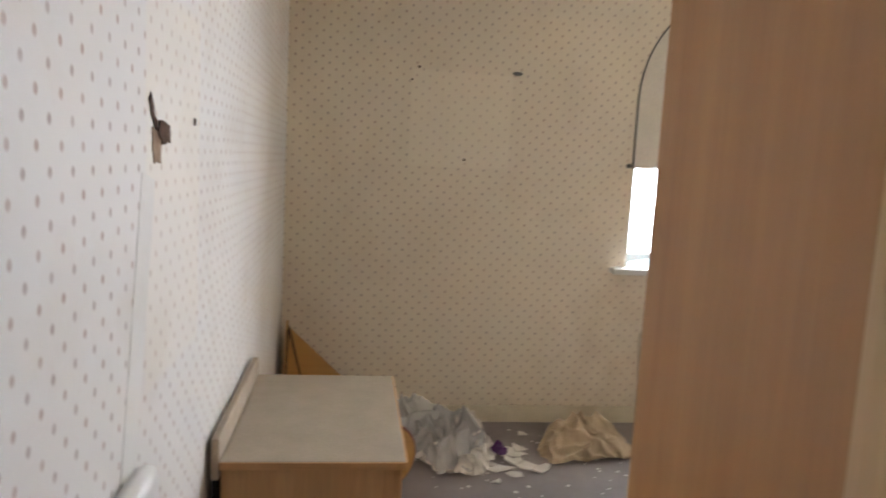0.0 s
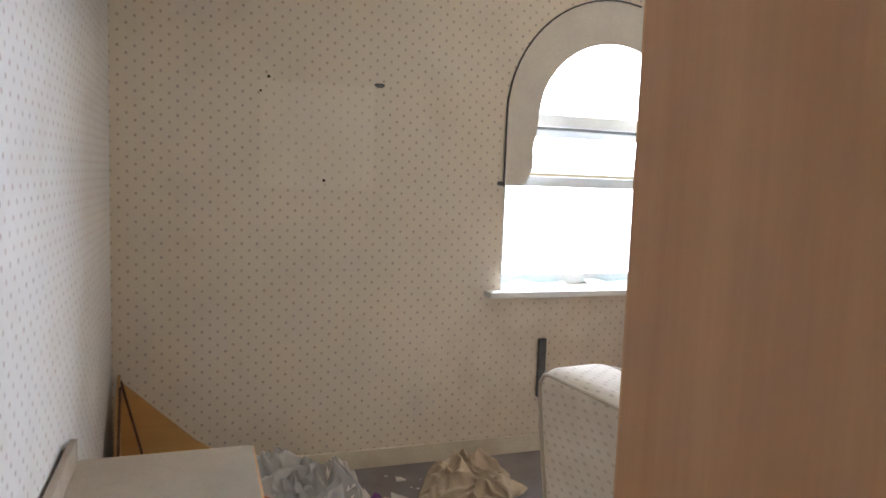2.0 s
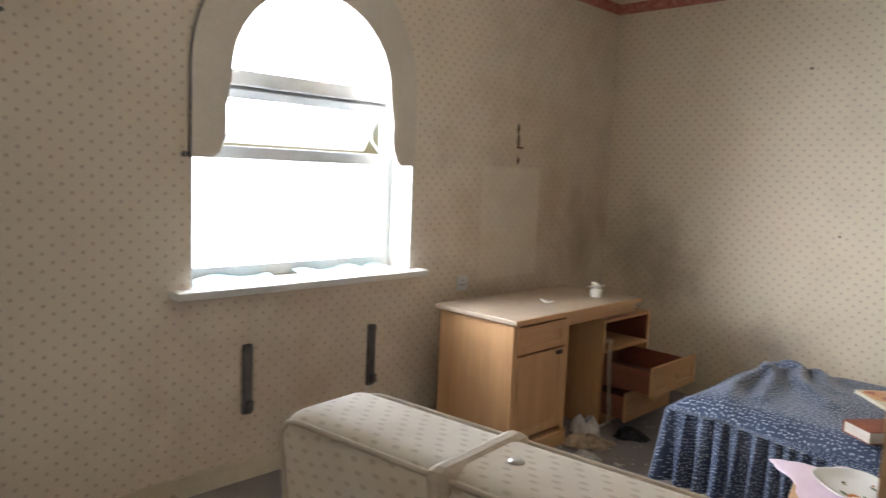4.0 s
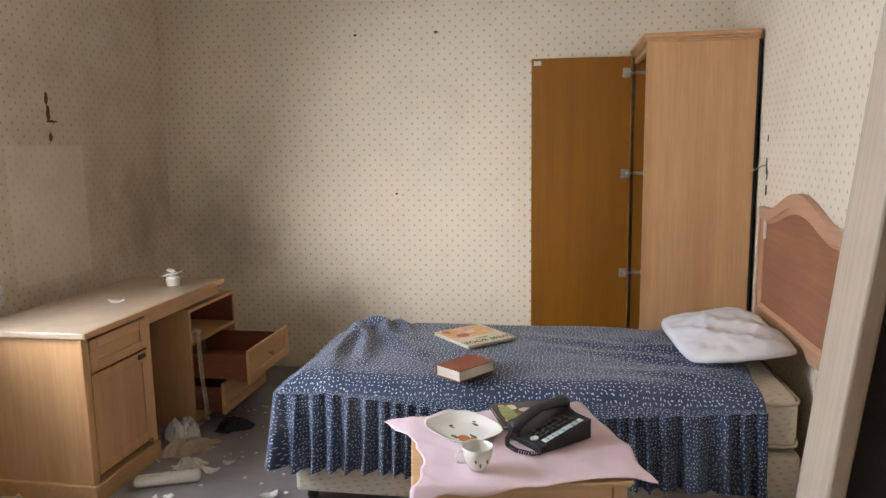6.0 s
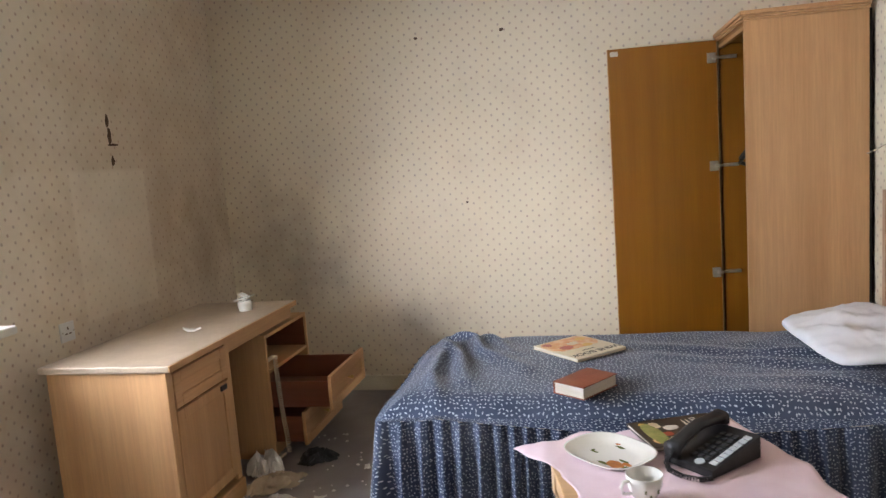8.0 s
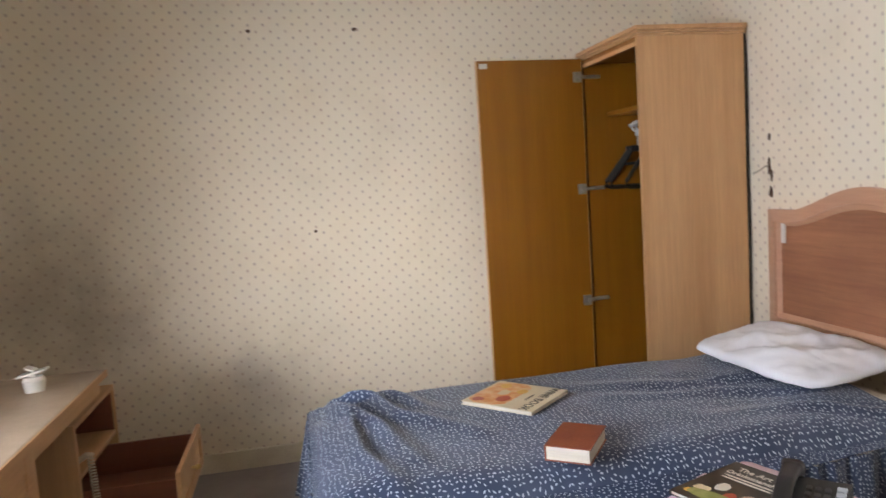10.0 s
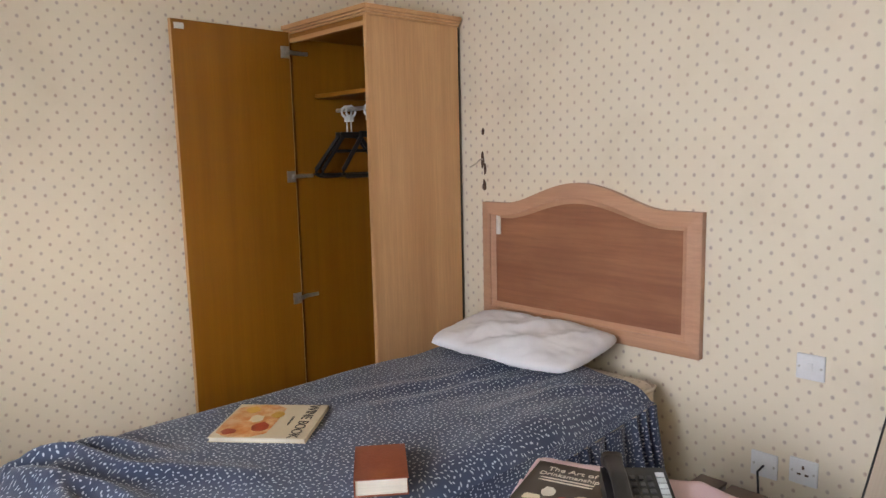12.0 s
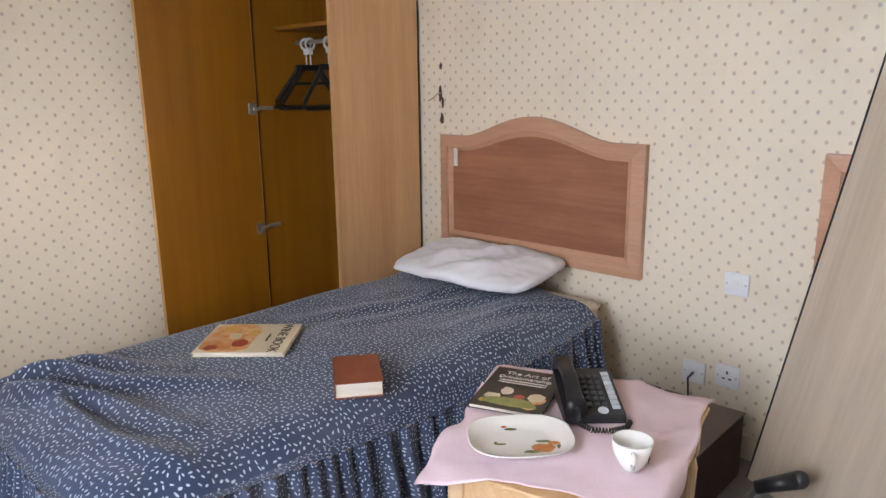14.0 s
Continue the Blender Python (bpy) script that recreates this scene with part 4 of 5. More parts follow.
def print_on(name, book_ob, x0, x1, y0, y1, z, material, wob=0.0):
    """A printed patch on a cover, a hair above it."""
    bm = bmesh.new()
    n = 14
    cx, cy = (x0 + x1) / 2, (y0 + y1) / 2
    vs = []
    for k in range(n):
        a = k * math.tau / n
        s = (abs(math.cos(a)) ** 6 + abs(math.sin(a)) ** 6) ** (-1 / 6) if not wob else 1 - wob * random.random()
        vs.append((cx + (x1 - x0) / 2 * s * math.cos(a), cy + (y1 - y0) / 2 * s * math.sin(a)))
    f0 = [bm.verts.new((x, y, z)) for x, y in vs]
    f1 = [bm.verts.new((x, y, z + 0.0006)) for x, y in vs]
    bm.faces.new(f1)
    for k in range(n):
        bm.faces.new((f0[k], f0[(k + 1) % n], f1[(k + 1) % n], f1[k]))
    ob = part(name, bm, material, book_ob)
    return ob


print_on("picture", wb, 0.006, 0.262, 0.006, 0.165, 0.0142, M_COVERO)
print_on("picture", wb, 0.15, 0.23, 0.10, 0.16, 0.0150, M_COVERR, 0.3)
print_on("picture", wb, 0.06, 0.12, 0.13, 0.175, 0.0150, M_COVERY, 0.2)
print_on("picture", wb, 0.09, 0.16, 0.07, 0.12, 0.0150, M_COVER, 0.3)
print_on("picture", wb, 0.20, 0.25, 0.02, 0.07, 0.0150, M_COVERR, 0.3)
print_on("picture", wb, 0.02, 0.08, 0.03, 0.09, 0.0150, M_COVERY, 0.3)
print_on("small_print", wb, 0.10, 0.17, 0.203, 0.210, 0.0142, M_INK)
letters("WINE BOOK", 0.046, M_INK, wb, Matrix.Translation((0.135, 0.247, 0.0146)))


# ---------- small table with pink cloth ----------
TM = Matrix.Translation((-1.12, -2.30, 0)) @ Matrix.Rotation(radians(12), 4, "Z")
TZ = 0.53


def build_table():
    t = thing("side_table", "small pine side table beside the bed", "table", TM)
    bm = bmesh.new()
    box(bm, -0.31, 0.31, -0.24, 0.24, TZ - 0.012, TZ - 0.002, 0.003)
    box(bm, -0.304, 0.304, -0.234, 0.234, TZ - 0.022, TZ - 0.0115, 0.003)
    part("tabletop", bm, M_PINE_X, t)
    for sx in (-1, 1):
        for sy in (-1, 1):
            x, y = sx * 0.275, sy * 0.205
            bm = bmesh.new()
            box(bm, x - 0.02, x + 0.02, y - 0.02, y + 0.02, 0.40, TZ - 0.022, 0.004)
            for z0, z1, r0, r1 in ((0.385, 0.40, 0.012, 0.02), (0.36, 0.385, 0.021, 0.014), (0.14, 0.36, 0.012, 0.021), (0.12, 0.14, 0.018, 0.013), (0.0, 0.12, 0.011, 0.018)):
                cyl(bm, (x, y, z0), (x, y, z1), r0, r1, 12)
            part("leg", bm, M_PINE, t)
    for a in ((-0.255, 0.255, -0.218, -0.196), (-0.255, 0.255, 0.196, 0.218)):
        bm = bmesh.new()
        box(bm, *a, 0.415, TZ - 0.022, 0.003)
        box(bm, a[0], a[1], a[2] - 0.004, a[3] + 0.004, 0.415, 0.427, 0.003)
        part("apron", bm, M_PINE_X, t)
    for a in ((-0.288, -0.266, -0.185, 0.185), (0.266, 0.288, -0.185, 0.185)):
        bm = bmesh.new()
        box(bm, *a, 0.415, TZ - 0.022, 0.003)
        part("apron", bm, M_PINE_X, t)


build_table()


def build_cloth():
    """A square of pink paper laid askew, its corners hanging over the table's edges."""
    back = TM.inverted()

    def place(u, v):
        w, n, e, q = Vector((-1.575, -2.15, 0)), Vector((-0.92, -1.845, 0)), Vector((-0.69, -2.455, 0)), Vector((-1.37, -2.655, 0))
        p = w.lerp(n, u).lerp(q.lerp(e, u), v)
        # the two free edges are drawn in between the corners
        p += v ** 3 * 4 * u * (1 - u) * Vector((0.01, 0.015, 0)) + (1 - u) ** 3 * 4 * v * (1 - v) * Vector((0.085, 0.0, 0))
        p = back @ p
        rag = max(abs(2 * u - 1), abs(2 * v - 1)) ** 6
        x = p.x + 0.03 * rag * noise.noise((u * 5, v * 5, 0.3))
        y = p.y + 0.03 * rag * noise.noise((u * 5, v * 5, 4.3))
        ox, oy = max(0, abs(x) - 0.312), max(0, abs(y) - 0.242)
        over = math.hypot(ox, oy)
        wav = 0.010 * max(0.0, 1 - 6 * abs(noise.noise((x * 2.6, y * 2.2, 8.0)))) + 0.010 * noise.noise((x * 5, y * 5, 2.0)) + 0.006 * abs(noise.noise((x * 11, y * 11, 5.0))) + 0.004 * (1 - min(1.0, abs(math.sin(9 * x + 4 * y)) * 5))
        hang = max(0.0, min(1.0, (-y - 0.20) * 14)) * max(0.0, min(1.0, (0.10 - x) * 6))
        z = TZ + 0.004 + max(0.0, min(wav, 0.0062)) - (0.10 + 0.9 * hang) * over + (0.04 * over / 0.1) * noise.noise((x * 9, y * 9, 0.3))
        pull = 0.10 if over > 0 else 0
        x -= math.copysign(ox * pull, x)
        y -= math.copysign(oy * pull, y)
        return x, y, z

    bm = bmesh.new()
    grid_mesh(bm, 56, 56, place)
    ob = link("paper_tablecloth", bm, M_PINK, True)
    ob.matrix_world = TM
    sol = ob.modifiers.new("thickness", "SOLIDIFY")
    sol.thickness = 0.0012
    tagged(ob, "crumpled pink paper cloth spread over the side table", "tablecloth")


build_cloth()
CZ0 = TZ + 0.0115


def build_plate():
    p = thing("plate", "rounded square white plate with printed fruit", "plate")
    n, rings = 48, ((0.0, 0.002), (0.55, 0.002), (0.70, 0.004), (0.80, 0.010), (0.97, 0.021), (1.0, 0.022), (0.98, 0.018), (0.80, 0.005), (0.6, 0.0), (0.0, 0.0))
    bm = bmesh.new()
    layers = []
    for r, z in rings[1:-1]:
        row = []
        for k in range(n):
            a = k * math.tau / n
            e = 2.0 + 0.9 * r
            q = (abs(math.cos(a)) ** e + abs(math.sin(a)) ** e) ** (-1 / e)
            row.append(bm.verts.new((0.128 * r * q * math.cos(a), 0.105 * r * q * math.sin(a), z)))
        layers.append(row)
    for a, b in zip(layers, layers[1:]):
        for k in range(n):
            bm.faces.new((a[k], a[(k + 1) % n], b[(k + 1) % n], b[k]))
    bm.faces.new(layers[0])
    bm.faces.new(layers[-1])
    part("dish", bm, M_CHINA, p, smooth=True)
    for x, y, w, h, m in ((0.05, -0.035, 0.045, 0.028, M_ORANGE), (0.078, -0.018, 0.022, 0.012, M_ORANGE), (0.02, -0.05, 0.03, 0.010, M_LEAF), (0.055, -0.003, 0.028, 0.008, M_LEAF),
                          (0.09, -0.04, 0.014, 0.022, M_LEAF), (-0.015, 0.062, 0.024, 0.009, M_LEAF), (-0.03, 0.07, 0.012, 0.008, M_ORANGE), (-0.05, -0.01, 0.02, 0.006, M_LEAF), (-0.06, -0.004, 0.008, 0.01, M_LEAF)):
        w, h = 1.5 * w, 1.5 * h
        zz = 0.0028 if math.hypot(x / 0.128, y / 0.105) < 0.62 else 0.0058
        print_on("fruit_print", p, x - w / 2, x + w / 2, y - h / 2, y + h / 2, zz, m, 0.25)
    p.matrix_world = Matrix.Translation((-1.281, -2.220, CZ0)) @ Matrix.Rotation(radians(-44), 4, "Z")


build_plate()


def build_cup(name, label, at, yaw, tilt=0.0):
    c = thing(name, label, "cup")
    prof = ((0.020, 0.0), (0.022, 0.005), (0.028, 0.012), (0.037, 0.035), (0.041, 0.062), (0.0385, 0.062), (0.0345, 0.036), (0.026, 0.016), (0.0, 0.012))
    n = 28
    bm = bmesh.new()
    rows = [[bm.verts.new((r * math.cos(k * math.tau / n), r * math.sin(k * math.tau / n), z)) for k in range(n)] for r, z in prof[:-1]]
    for a, b in zip(rows, rows[1:]):
        for k in range(n):
            bm.faces.new((a[k], a[(k + 1) % n], b[(k + 1) % n], b[k]))
    bm.faces.new(rows[0])
    bm.faces.new(rows[-1])
    part("bowl", bm, M_CHINA, c, smooth=True)
    bm = bmesh.new()
    tube(bm, [(-0.037, 0, 0.052), (-0.052, 0, 0.054), (-0.060, 0, 0.042), (-0.054, 0, 0.026), (-0.034, 0, 0.022)], 0.0038, 8)
    part("handle", bm, M_CHINA, c, smooth=True)
    c.matrix_world = Matrix.Translation(at) @ Matrix.Rotation(radians(yaw), 4, "Z") @ Matrix.Rotation(radians(tilt), 4, "X") @ Matrix.Diagonal((1.12, 1.12, 1.1, 1))
    for a, zz in ((-70, 0.03), (-100, 0.02), (-120, 0.034)):
        bm = bmesh.new()
        rr = 0.0362 if zz > 0.025 else 0.0325
        q = Matrix.Rotation(radians(a), 4, "Z") @ Matrix.Translation((rr, 0, zz))
        box(bm, -0.001, 0.001, -0.002, 0.002, -0.005, 0.005, 0.0, q)
        part("leaf_print", bm, M_LEAF, c)
    return c


build_cup("tea_cup", "white china cup with a printed sprig", (-1.206, -2.472, CZ0), 30)

db = book("drinks_book", "dark illustrated paperback lying on pink paper", 0.20, 0.27, 0.012, M_COVERB,
          Matrix.Translation((-1.22, -2.00, CZ0)) @ Matrix.Rotation(radians(-70), 4, "Z"), 0.0012)
letters("The Art of", 0.030, M_INKW, db, Matrix.Translation((0.10, 0.232, 0.0125)))
letters("Drinksmanship", 0.026, M_INKW, db, Matrix.Translation((0.10, 0.203, 0.0125)))
for k in range(2):
    print_on("small_print", db, 0.03, 0.17, 0.178 - 0.014 * k, 0.184 - 0.014 * k, 0.0122, M_INKW)
for x0, x1, y0, y1, m in ((0.01, 0.19, 0.012, 0.075, M_COVERG), (0.02, 0.07, 0.05, 0.09, M_COVER), (0.055, 0.095, 0.085, 0.14, M_INKW), (0.10, 0.135, 0.055, 0.10, M_COVERR), (0.135, 0.19, 0.06, 0.125, M_COVER),
                          (0.15, 0.195, 0.05, 0.10, M_COVERO), (0.06, 0.12, 0.02, 0.05, M_COVERY), (0.13, 0.18, 0.015, 0.045, M_COVERO), (0.015, 0.05, 0.025, 0.05, M_COVERY)):
    print_on("picture", db, x0, x1, y0, y1, 0.0122 + random.random() * 0.0005, m, 0.25)


def build_phone():
    p = thing("telephone", "black push-button desk telephone with coiled cord", "telephone")
    bm = bmesh.new()
    prism(bm, [(-0.11, 0.0), (0.11, 0.0), (0.11, 0.066), (-0.105, 0.022), (-0.11, 0.018)], 0.165, Matrix.Translation((0, -0.0825, 0)))
    part("body", bm, M_BLACK, p)
    slope = math.atan2(0.044, 0.215)
    face = Matrix.Translation((0, 0, 0.0445)) @ Matrix.Rotation(-slope, 4, "Y")
    for i in range(6):
        for j in range(3):
            bm = bmesh.new()
            x, y = -0.065 + 0.026 * i, -0.022 + 0.021 * j - 0.012
            box(bm, x - 0.008, x + 0.008, y - 0.007, y + 0.007, 0.0, 0.005, 0.002, face)
            part("key", bm, M_KEY, p)
    for i in range(8):
        bm = bmesh.new()
        x = -0.075 + 0.022 * i
        box(bm, x - 0.009, x + 0.009, -0.074, -0.052, 0.0, 0.003, 0.001, face)
        part("label_strip", bm, M_KEYW, p, "pale grey label strip")
    bm = bmesh.new()
    cyl(bm, face @ Vector((-0.090, -0.025, 0.0)), face @ Vector((-0.090, -0.025, 0.003)), 0.014, seg=20)
    part("badge", bm, M_KEYW, p, "round pale badge")
    # handset along the body's other side
    bm = bmesh.new()
    n = 12
    secs = []
    for k in range(n + 1):
        f = k / n
        x = -0.115 + 0.23 * f
        end = abs(2 * f - 1)
        secs.append((x, 0.056 + 0.012 * (1 - end ** 2) + 0.20 * (x + 0.11) * 0.9 - 0.012 * end, 0.021 + 0.008 * end ** 4, 0.013 + 0.010 * end ** 4))
    rings = []
    for x, z, hw, hh in secs:
        rings.append([bm.verts.new((x, 0.052 + hw * math.copysign(abs(math.cos(a)) ** 0.6, math.cos(a)), z + hh * math.copysign(abs(math.sin(a)) ** 0.6, math.sin(a)))) for a in [k * math.tau / 14 for k in range(14)]])
    for a, b in zip(rings, rings[1:]):
        for k in range(14):
            bm.faces.new((a[k], a[(k + 1) % 14], b[(k + 1) % 14], b[k]))
    bm.faces.new(rings[0])
    bm.faces.new(rings[-1])
    part("handset", bm, M_BLACK, p, smooth=True)
    bm = bmesh.new()
    base = [(-0.115, 0.05, 0.045), (-0.14, 0.05, 0.016), (-0.165, 0.02, 0.010), (-0.17, -0.03, 0.010), (-0.15, -0.075, 0.010), (-0.12, -0.09, 0.010)]
    pts = []
    turns = 30
    for k in range(turns * 8 + 1):
        s = k / (turns * 8) * (len(base) - 1)
        i = min(int(s), len(base) - 2)
        q = Vector(base[i]).lerp(Vector(base[i + 1]), s - i)
        a = k / 8 * math.tau
        d = (Vector(base[i + 1]) - Vector(base[i])).normalized()
        side = d.cross(Vector((0, 0, 1))).normalized()
        pts.append(q + 0.0065 * (math.cos(a) * side + math.sin(a) * Vector((0, 0, 1))))
    tube(bm, pts, 0.0020, 5)
    part("cord", bm, M_BLACK, p, "coiled black cord", True)
    bm = bmesh.new()
    box(bm, 0.06, 0.10, -0.075, 0.075, 0.0, 0.03, 0.004)
    part("stand", bm, M_BLACK, p)
    p.matrix_world = Matrix.Translation((-1.005, -2.235, CZ0 + 0.002)) @ Matrix.Rotation(radians(43), 4, "Z") @ Matrix.Diagonal((0.94, 0.94, 0.94, 1))


build_phone()


# ---------- desk ----------
DX = -2.87


def panel_front(name, parent, y0, y1, z0, z1, x, material, knob=None):
    """A cabinet front facing +x with a sunk, moulded panel."""
    bm = bmesh.new()
    f = 0.045
    for d in ((x - 0.018, x, y0, y0 + f, z0, z1), (x - 0.018, x, y1 - f, y1, z0, z1), (x - 0.018, x, y0 + f, y1 - f, z0, z0 + f), (x - 0.018, x, y0 + f, y1 - f, z1 - f, z1)):
        box(bm, *d, 0.003)
    ob = part(name, bm, material, parent)
    boxpart("sunk_panel", (x - 0.014, x - 0.006, y0 + f - 0.004, y1 - f + 0.004, z0 + f - 0.004, z1 - f + 0.004), material, ob, 0.003)
    return ob


def build_desk():
    d = thing("desk", "limed oak writing desk with a cupboard", "desk")
    boxpart("desktop", (WX + 0.16, DX + 0.02, -1.915, -0.72, 0.712, 0.74), M_LAMINATE, d, 0.005)
    boxpart("edge_strip", (DX + 0.0205, DX + 0.026, -1.915, -0.72, 0.713, 0.739), M_OAK_Y, d, 0.001)
    boxpart("apron", (DX - 0.02, DX - 0.002, -1.44, -0.74, 0.655, 0.711), M_OAK_Y, d, 0.002)
    boxpart("side_panel", (WX + 0.18, DX - 0.02, -1.895, -1.875, 0.085, 0.711), M_OAK, d, 0.002)
    boxpart("side_panel", (WX + 0.18, DX - 0.02, -1.455, -1.435, 0.085, 0.711), M_OAK, d, 0.002)
    boxpart("back_panel", (WX + 0.18, WX + 0.19, -1.875, -1.455, 0.085, 0.711), M_OAK, d, 0.0)
    boxpart("corner_post", (DX - 0.02, DX, -1.905, -1.865, 0.085, 0.711), M_OAK, d, 0.004)
    boxpart("corner_post", (DX - 0.02, DX, -1.465, -1.43, 0.085, 0.711), M_OAK, d, 0.004)
    panel_front("drawer_front", d, -1.862, -1.468, 0.555, 0.695, DX + 0.004, M_OAK_Y)
    door = panel_front("cupboard_door", d, -1.862, -1.468, 0.115, 0.545, DX + 0.004, M_OAK)
    boxpart("catch", (DX + 0.004, DX + 0.012, -1.545, -1.495, 0.515, 0.537), M_BLACK, door, 0.002, "small black catch")
    boxpart("plinth", (WX + 0.18, DX + 0.012, -1.91, -1.425, 0.0, 0.085), M_OAK_Y, d, 0.006)
    boxpart("support", (WX + 0.18, DX - 0.05, -0.76, -0.74, 0.66, 0.711), M_OAK, d, 0.002)


build_desk()


def build_drawer_unit():
    u = thing("drawer_unit", "oak drawer pedestal with two drawers pulled out", "drawers")
    Y0, Y1, X0, X1, H = -1.07, -0.54, WX + 0.16, DX - 0.005, 0.635
    boxpart("side_panel", (X0, X1, Y0, Y0 + 0.018, 0.0, H), M_OAK, u, 0.002)
    boxpart("side_panel", (X0, X1, Y1 - 0.018, Y1, 0.0, H), M_OAK, u, 0.002)
    boxpart("top_panel", (X0, X1, Y0 + 0.018, Y1 - 0.018, H - 0.018, H), M_OAK_Y, u, 0.002)
    boxpart("back_panel", (X0, X0 + 0.008, Y0 + 0.018, Y1 - 0.018, 0.0, H - 0.018), M_DRAWER, u, 0.0)
    boxpart("shelf", (X0 + 0.008, X1 - 0.004, Y0 + 0.018, Y1 - 0.018, 0.435, 0.452), M_OAK_Y, u, 0.002)
    boxpart("plinth", (X0 + 0.008, X1 - 0.02, Y0 + 0.018, Y1 - 0.018, 0.0, 0.07), M_OAK_Y, u, 0.002)
    boxpart("liner", (X0 + 0.01, X1 - 0.01, Y0 + 0.0185, Y0 + 0.021, 0.453, 0.616), M_DRAWER, u, 0.0)
    boxpart("liner", (X0 + 0.01, X1 - 0.01, Y1 - 0.021, Y1 - 0.0185, 0.453, 0.616), M_DRAWER, u, 0.0)
    for z0, z1, out in ((0.255, 0.425, 0.30), (0.075, 0.245, 0.15)):
        dr = part("drawer", bmesh.new(), M_DRAWER, u, "red-brown drawer box")
        xa, xb = X0 + 0.04 + out, X1 + out
        bm = bmesh.new()
        box(bm, xa, xb, Y0 + 0.024, Y0 + 0.036, z0 + 0.01, z1 - 0.03, 0.0)
        box(bm, xa, xb, Y1 - 0.036, Y1 - 0.024, z0 + 0.01, z1 - 0.03, 0.0)
        box(bm, xa, xa + 0.012, Y0 + 0.036, Y1 - 0.036, z0 + 0.01, z1 - 0.03, 0.0)
        box(bm, xa + 0.012, xb, Y0 + 0.036, Y1 - 0.036, z0 + 0.01, z0 + 0.018, 0.0)
        bm.to_mesh(dr.data)
        bm.free()
        fr = panel_front("drawer_front", dr, Y0 + 0.002, Y1 - 0.002, z0, z1, xb + 0.02, M_OAK_Y)
        bm = bmesh.new()
        cyl(bm, (xb + 0.014, (Y0 + Y1) / 2, (z0 + z1) / 2), (xb + 0.030, (Y0 + Y1) / 2, (z0 + z1) / 2), 0.005, 0.007, 12)
        bmesh.ops.create_uvsphere(bm, u_segments=12, v_segments=8, radius=0.011, matrix=Matrix.Translation((xb + 0.036, (Y0 + Y1) / 2, (z0 + z1) / 2)))
        bmesh.ops.remove_doubles(bm, verts=bm.verts[:], dist=0.0001)
        cup = part("knob", bm, M_BRASS, u, "small brass knob", True)
    return u


build_drawer_unit()


# cream coiled telephone flex hanging at the drawer unit
bm = bmesh.new()
pts = []
for k in range(46 * 8 + 1):
    s = k / (46 * 8)
    q = Vector((DX + 0.03 + 0.03 * s, -1.05 - 0.015 * math.sin(3 * s), 0.52 - 0.46 * s))
    if s > 0.85:
        q += Vector((0.02, -0.05, 0.0)) * (s - 0.85) / 0.15
    a = k / 8 * math.tau
    pts.append(q + 0.010 * Vector((math.cos(a), math.sin(a), 0)))
tube(bm, pts, 0.003, 5)
tube(bm, [(DX - 0.02, -1.045, 0.50), (DX + 0.02, -1.05, 0.525), (DX + 0.04, -1.05, 0.52)], 0.010, 8)
tube(bm, [(DX + 0.06, -1.10, 0.05), (DX + 0.02, -1.16, 0.02), (DX - 0.05, -1.20, 0.012)], 0.006, 6)
tagged(link("coiled_flex", bm, M_CORD, True), "cream coiled telephone flex hanging to the floor", "cable")


# ---------- litter and small things ----------
def shard(name, label, at, size, material, yaw=0.0, category="shard", thick=0.006, curl=0.3, seed=0):
    """An uneven, slightly curled flake."""
    rnd = random.Random(seed)
    bm = bmesh.new()
    n = 9
    ring = [(size[0] * (0.6 + 0.5 * rnd.random()) * math.cos(k * math.tau / n), size[1] * (0.6 + 0.5 * rnd.random()) * math.sin(k * math.tau / n)) for k in range(n)]
    lo, hi = [], []
    for x, y in ring:
        z = curl * (x * x / max(size[0], 0.01)) + 0.3 * curl * rnd.random() * size[1]
        lo.append(bm.verts.new((x, y, z)))
        hi.append(bm.verts.new((x * 0.96, y * 0.96, z + thick)))
    c0, c1 = bm.verts.new((0, 0, 0)), bm.verts.new((0, 0, thick))
    for k in range(n):
        j = (k + 1) % n
        bm.faces.new((c0, lo[j], lo[k]))
        bm.faces.new((c1, hi[k], hi[j]))
        bm.faces.new((lo[k], lo[j], hi[j], hi[k]))
    ob = tagged(link(name, bm, material), label, category)
    ob.matrix_world = Matrix.Translation(at) @ Matrix.Rotation(radians(yaw), 4, "Z")
    return ob


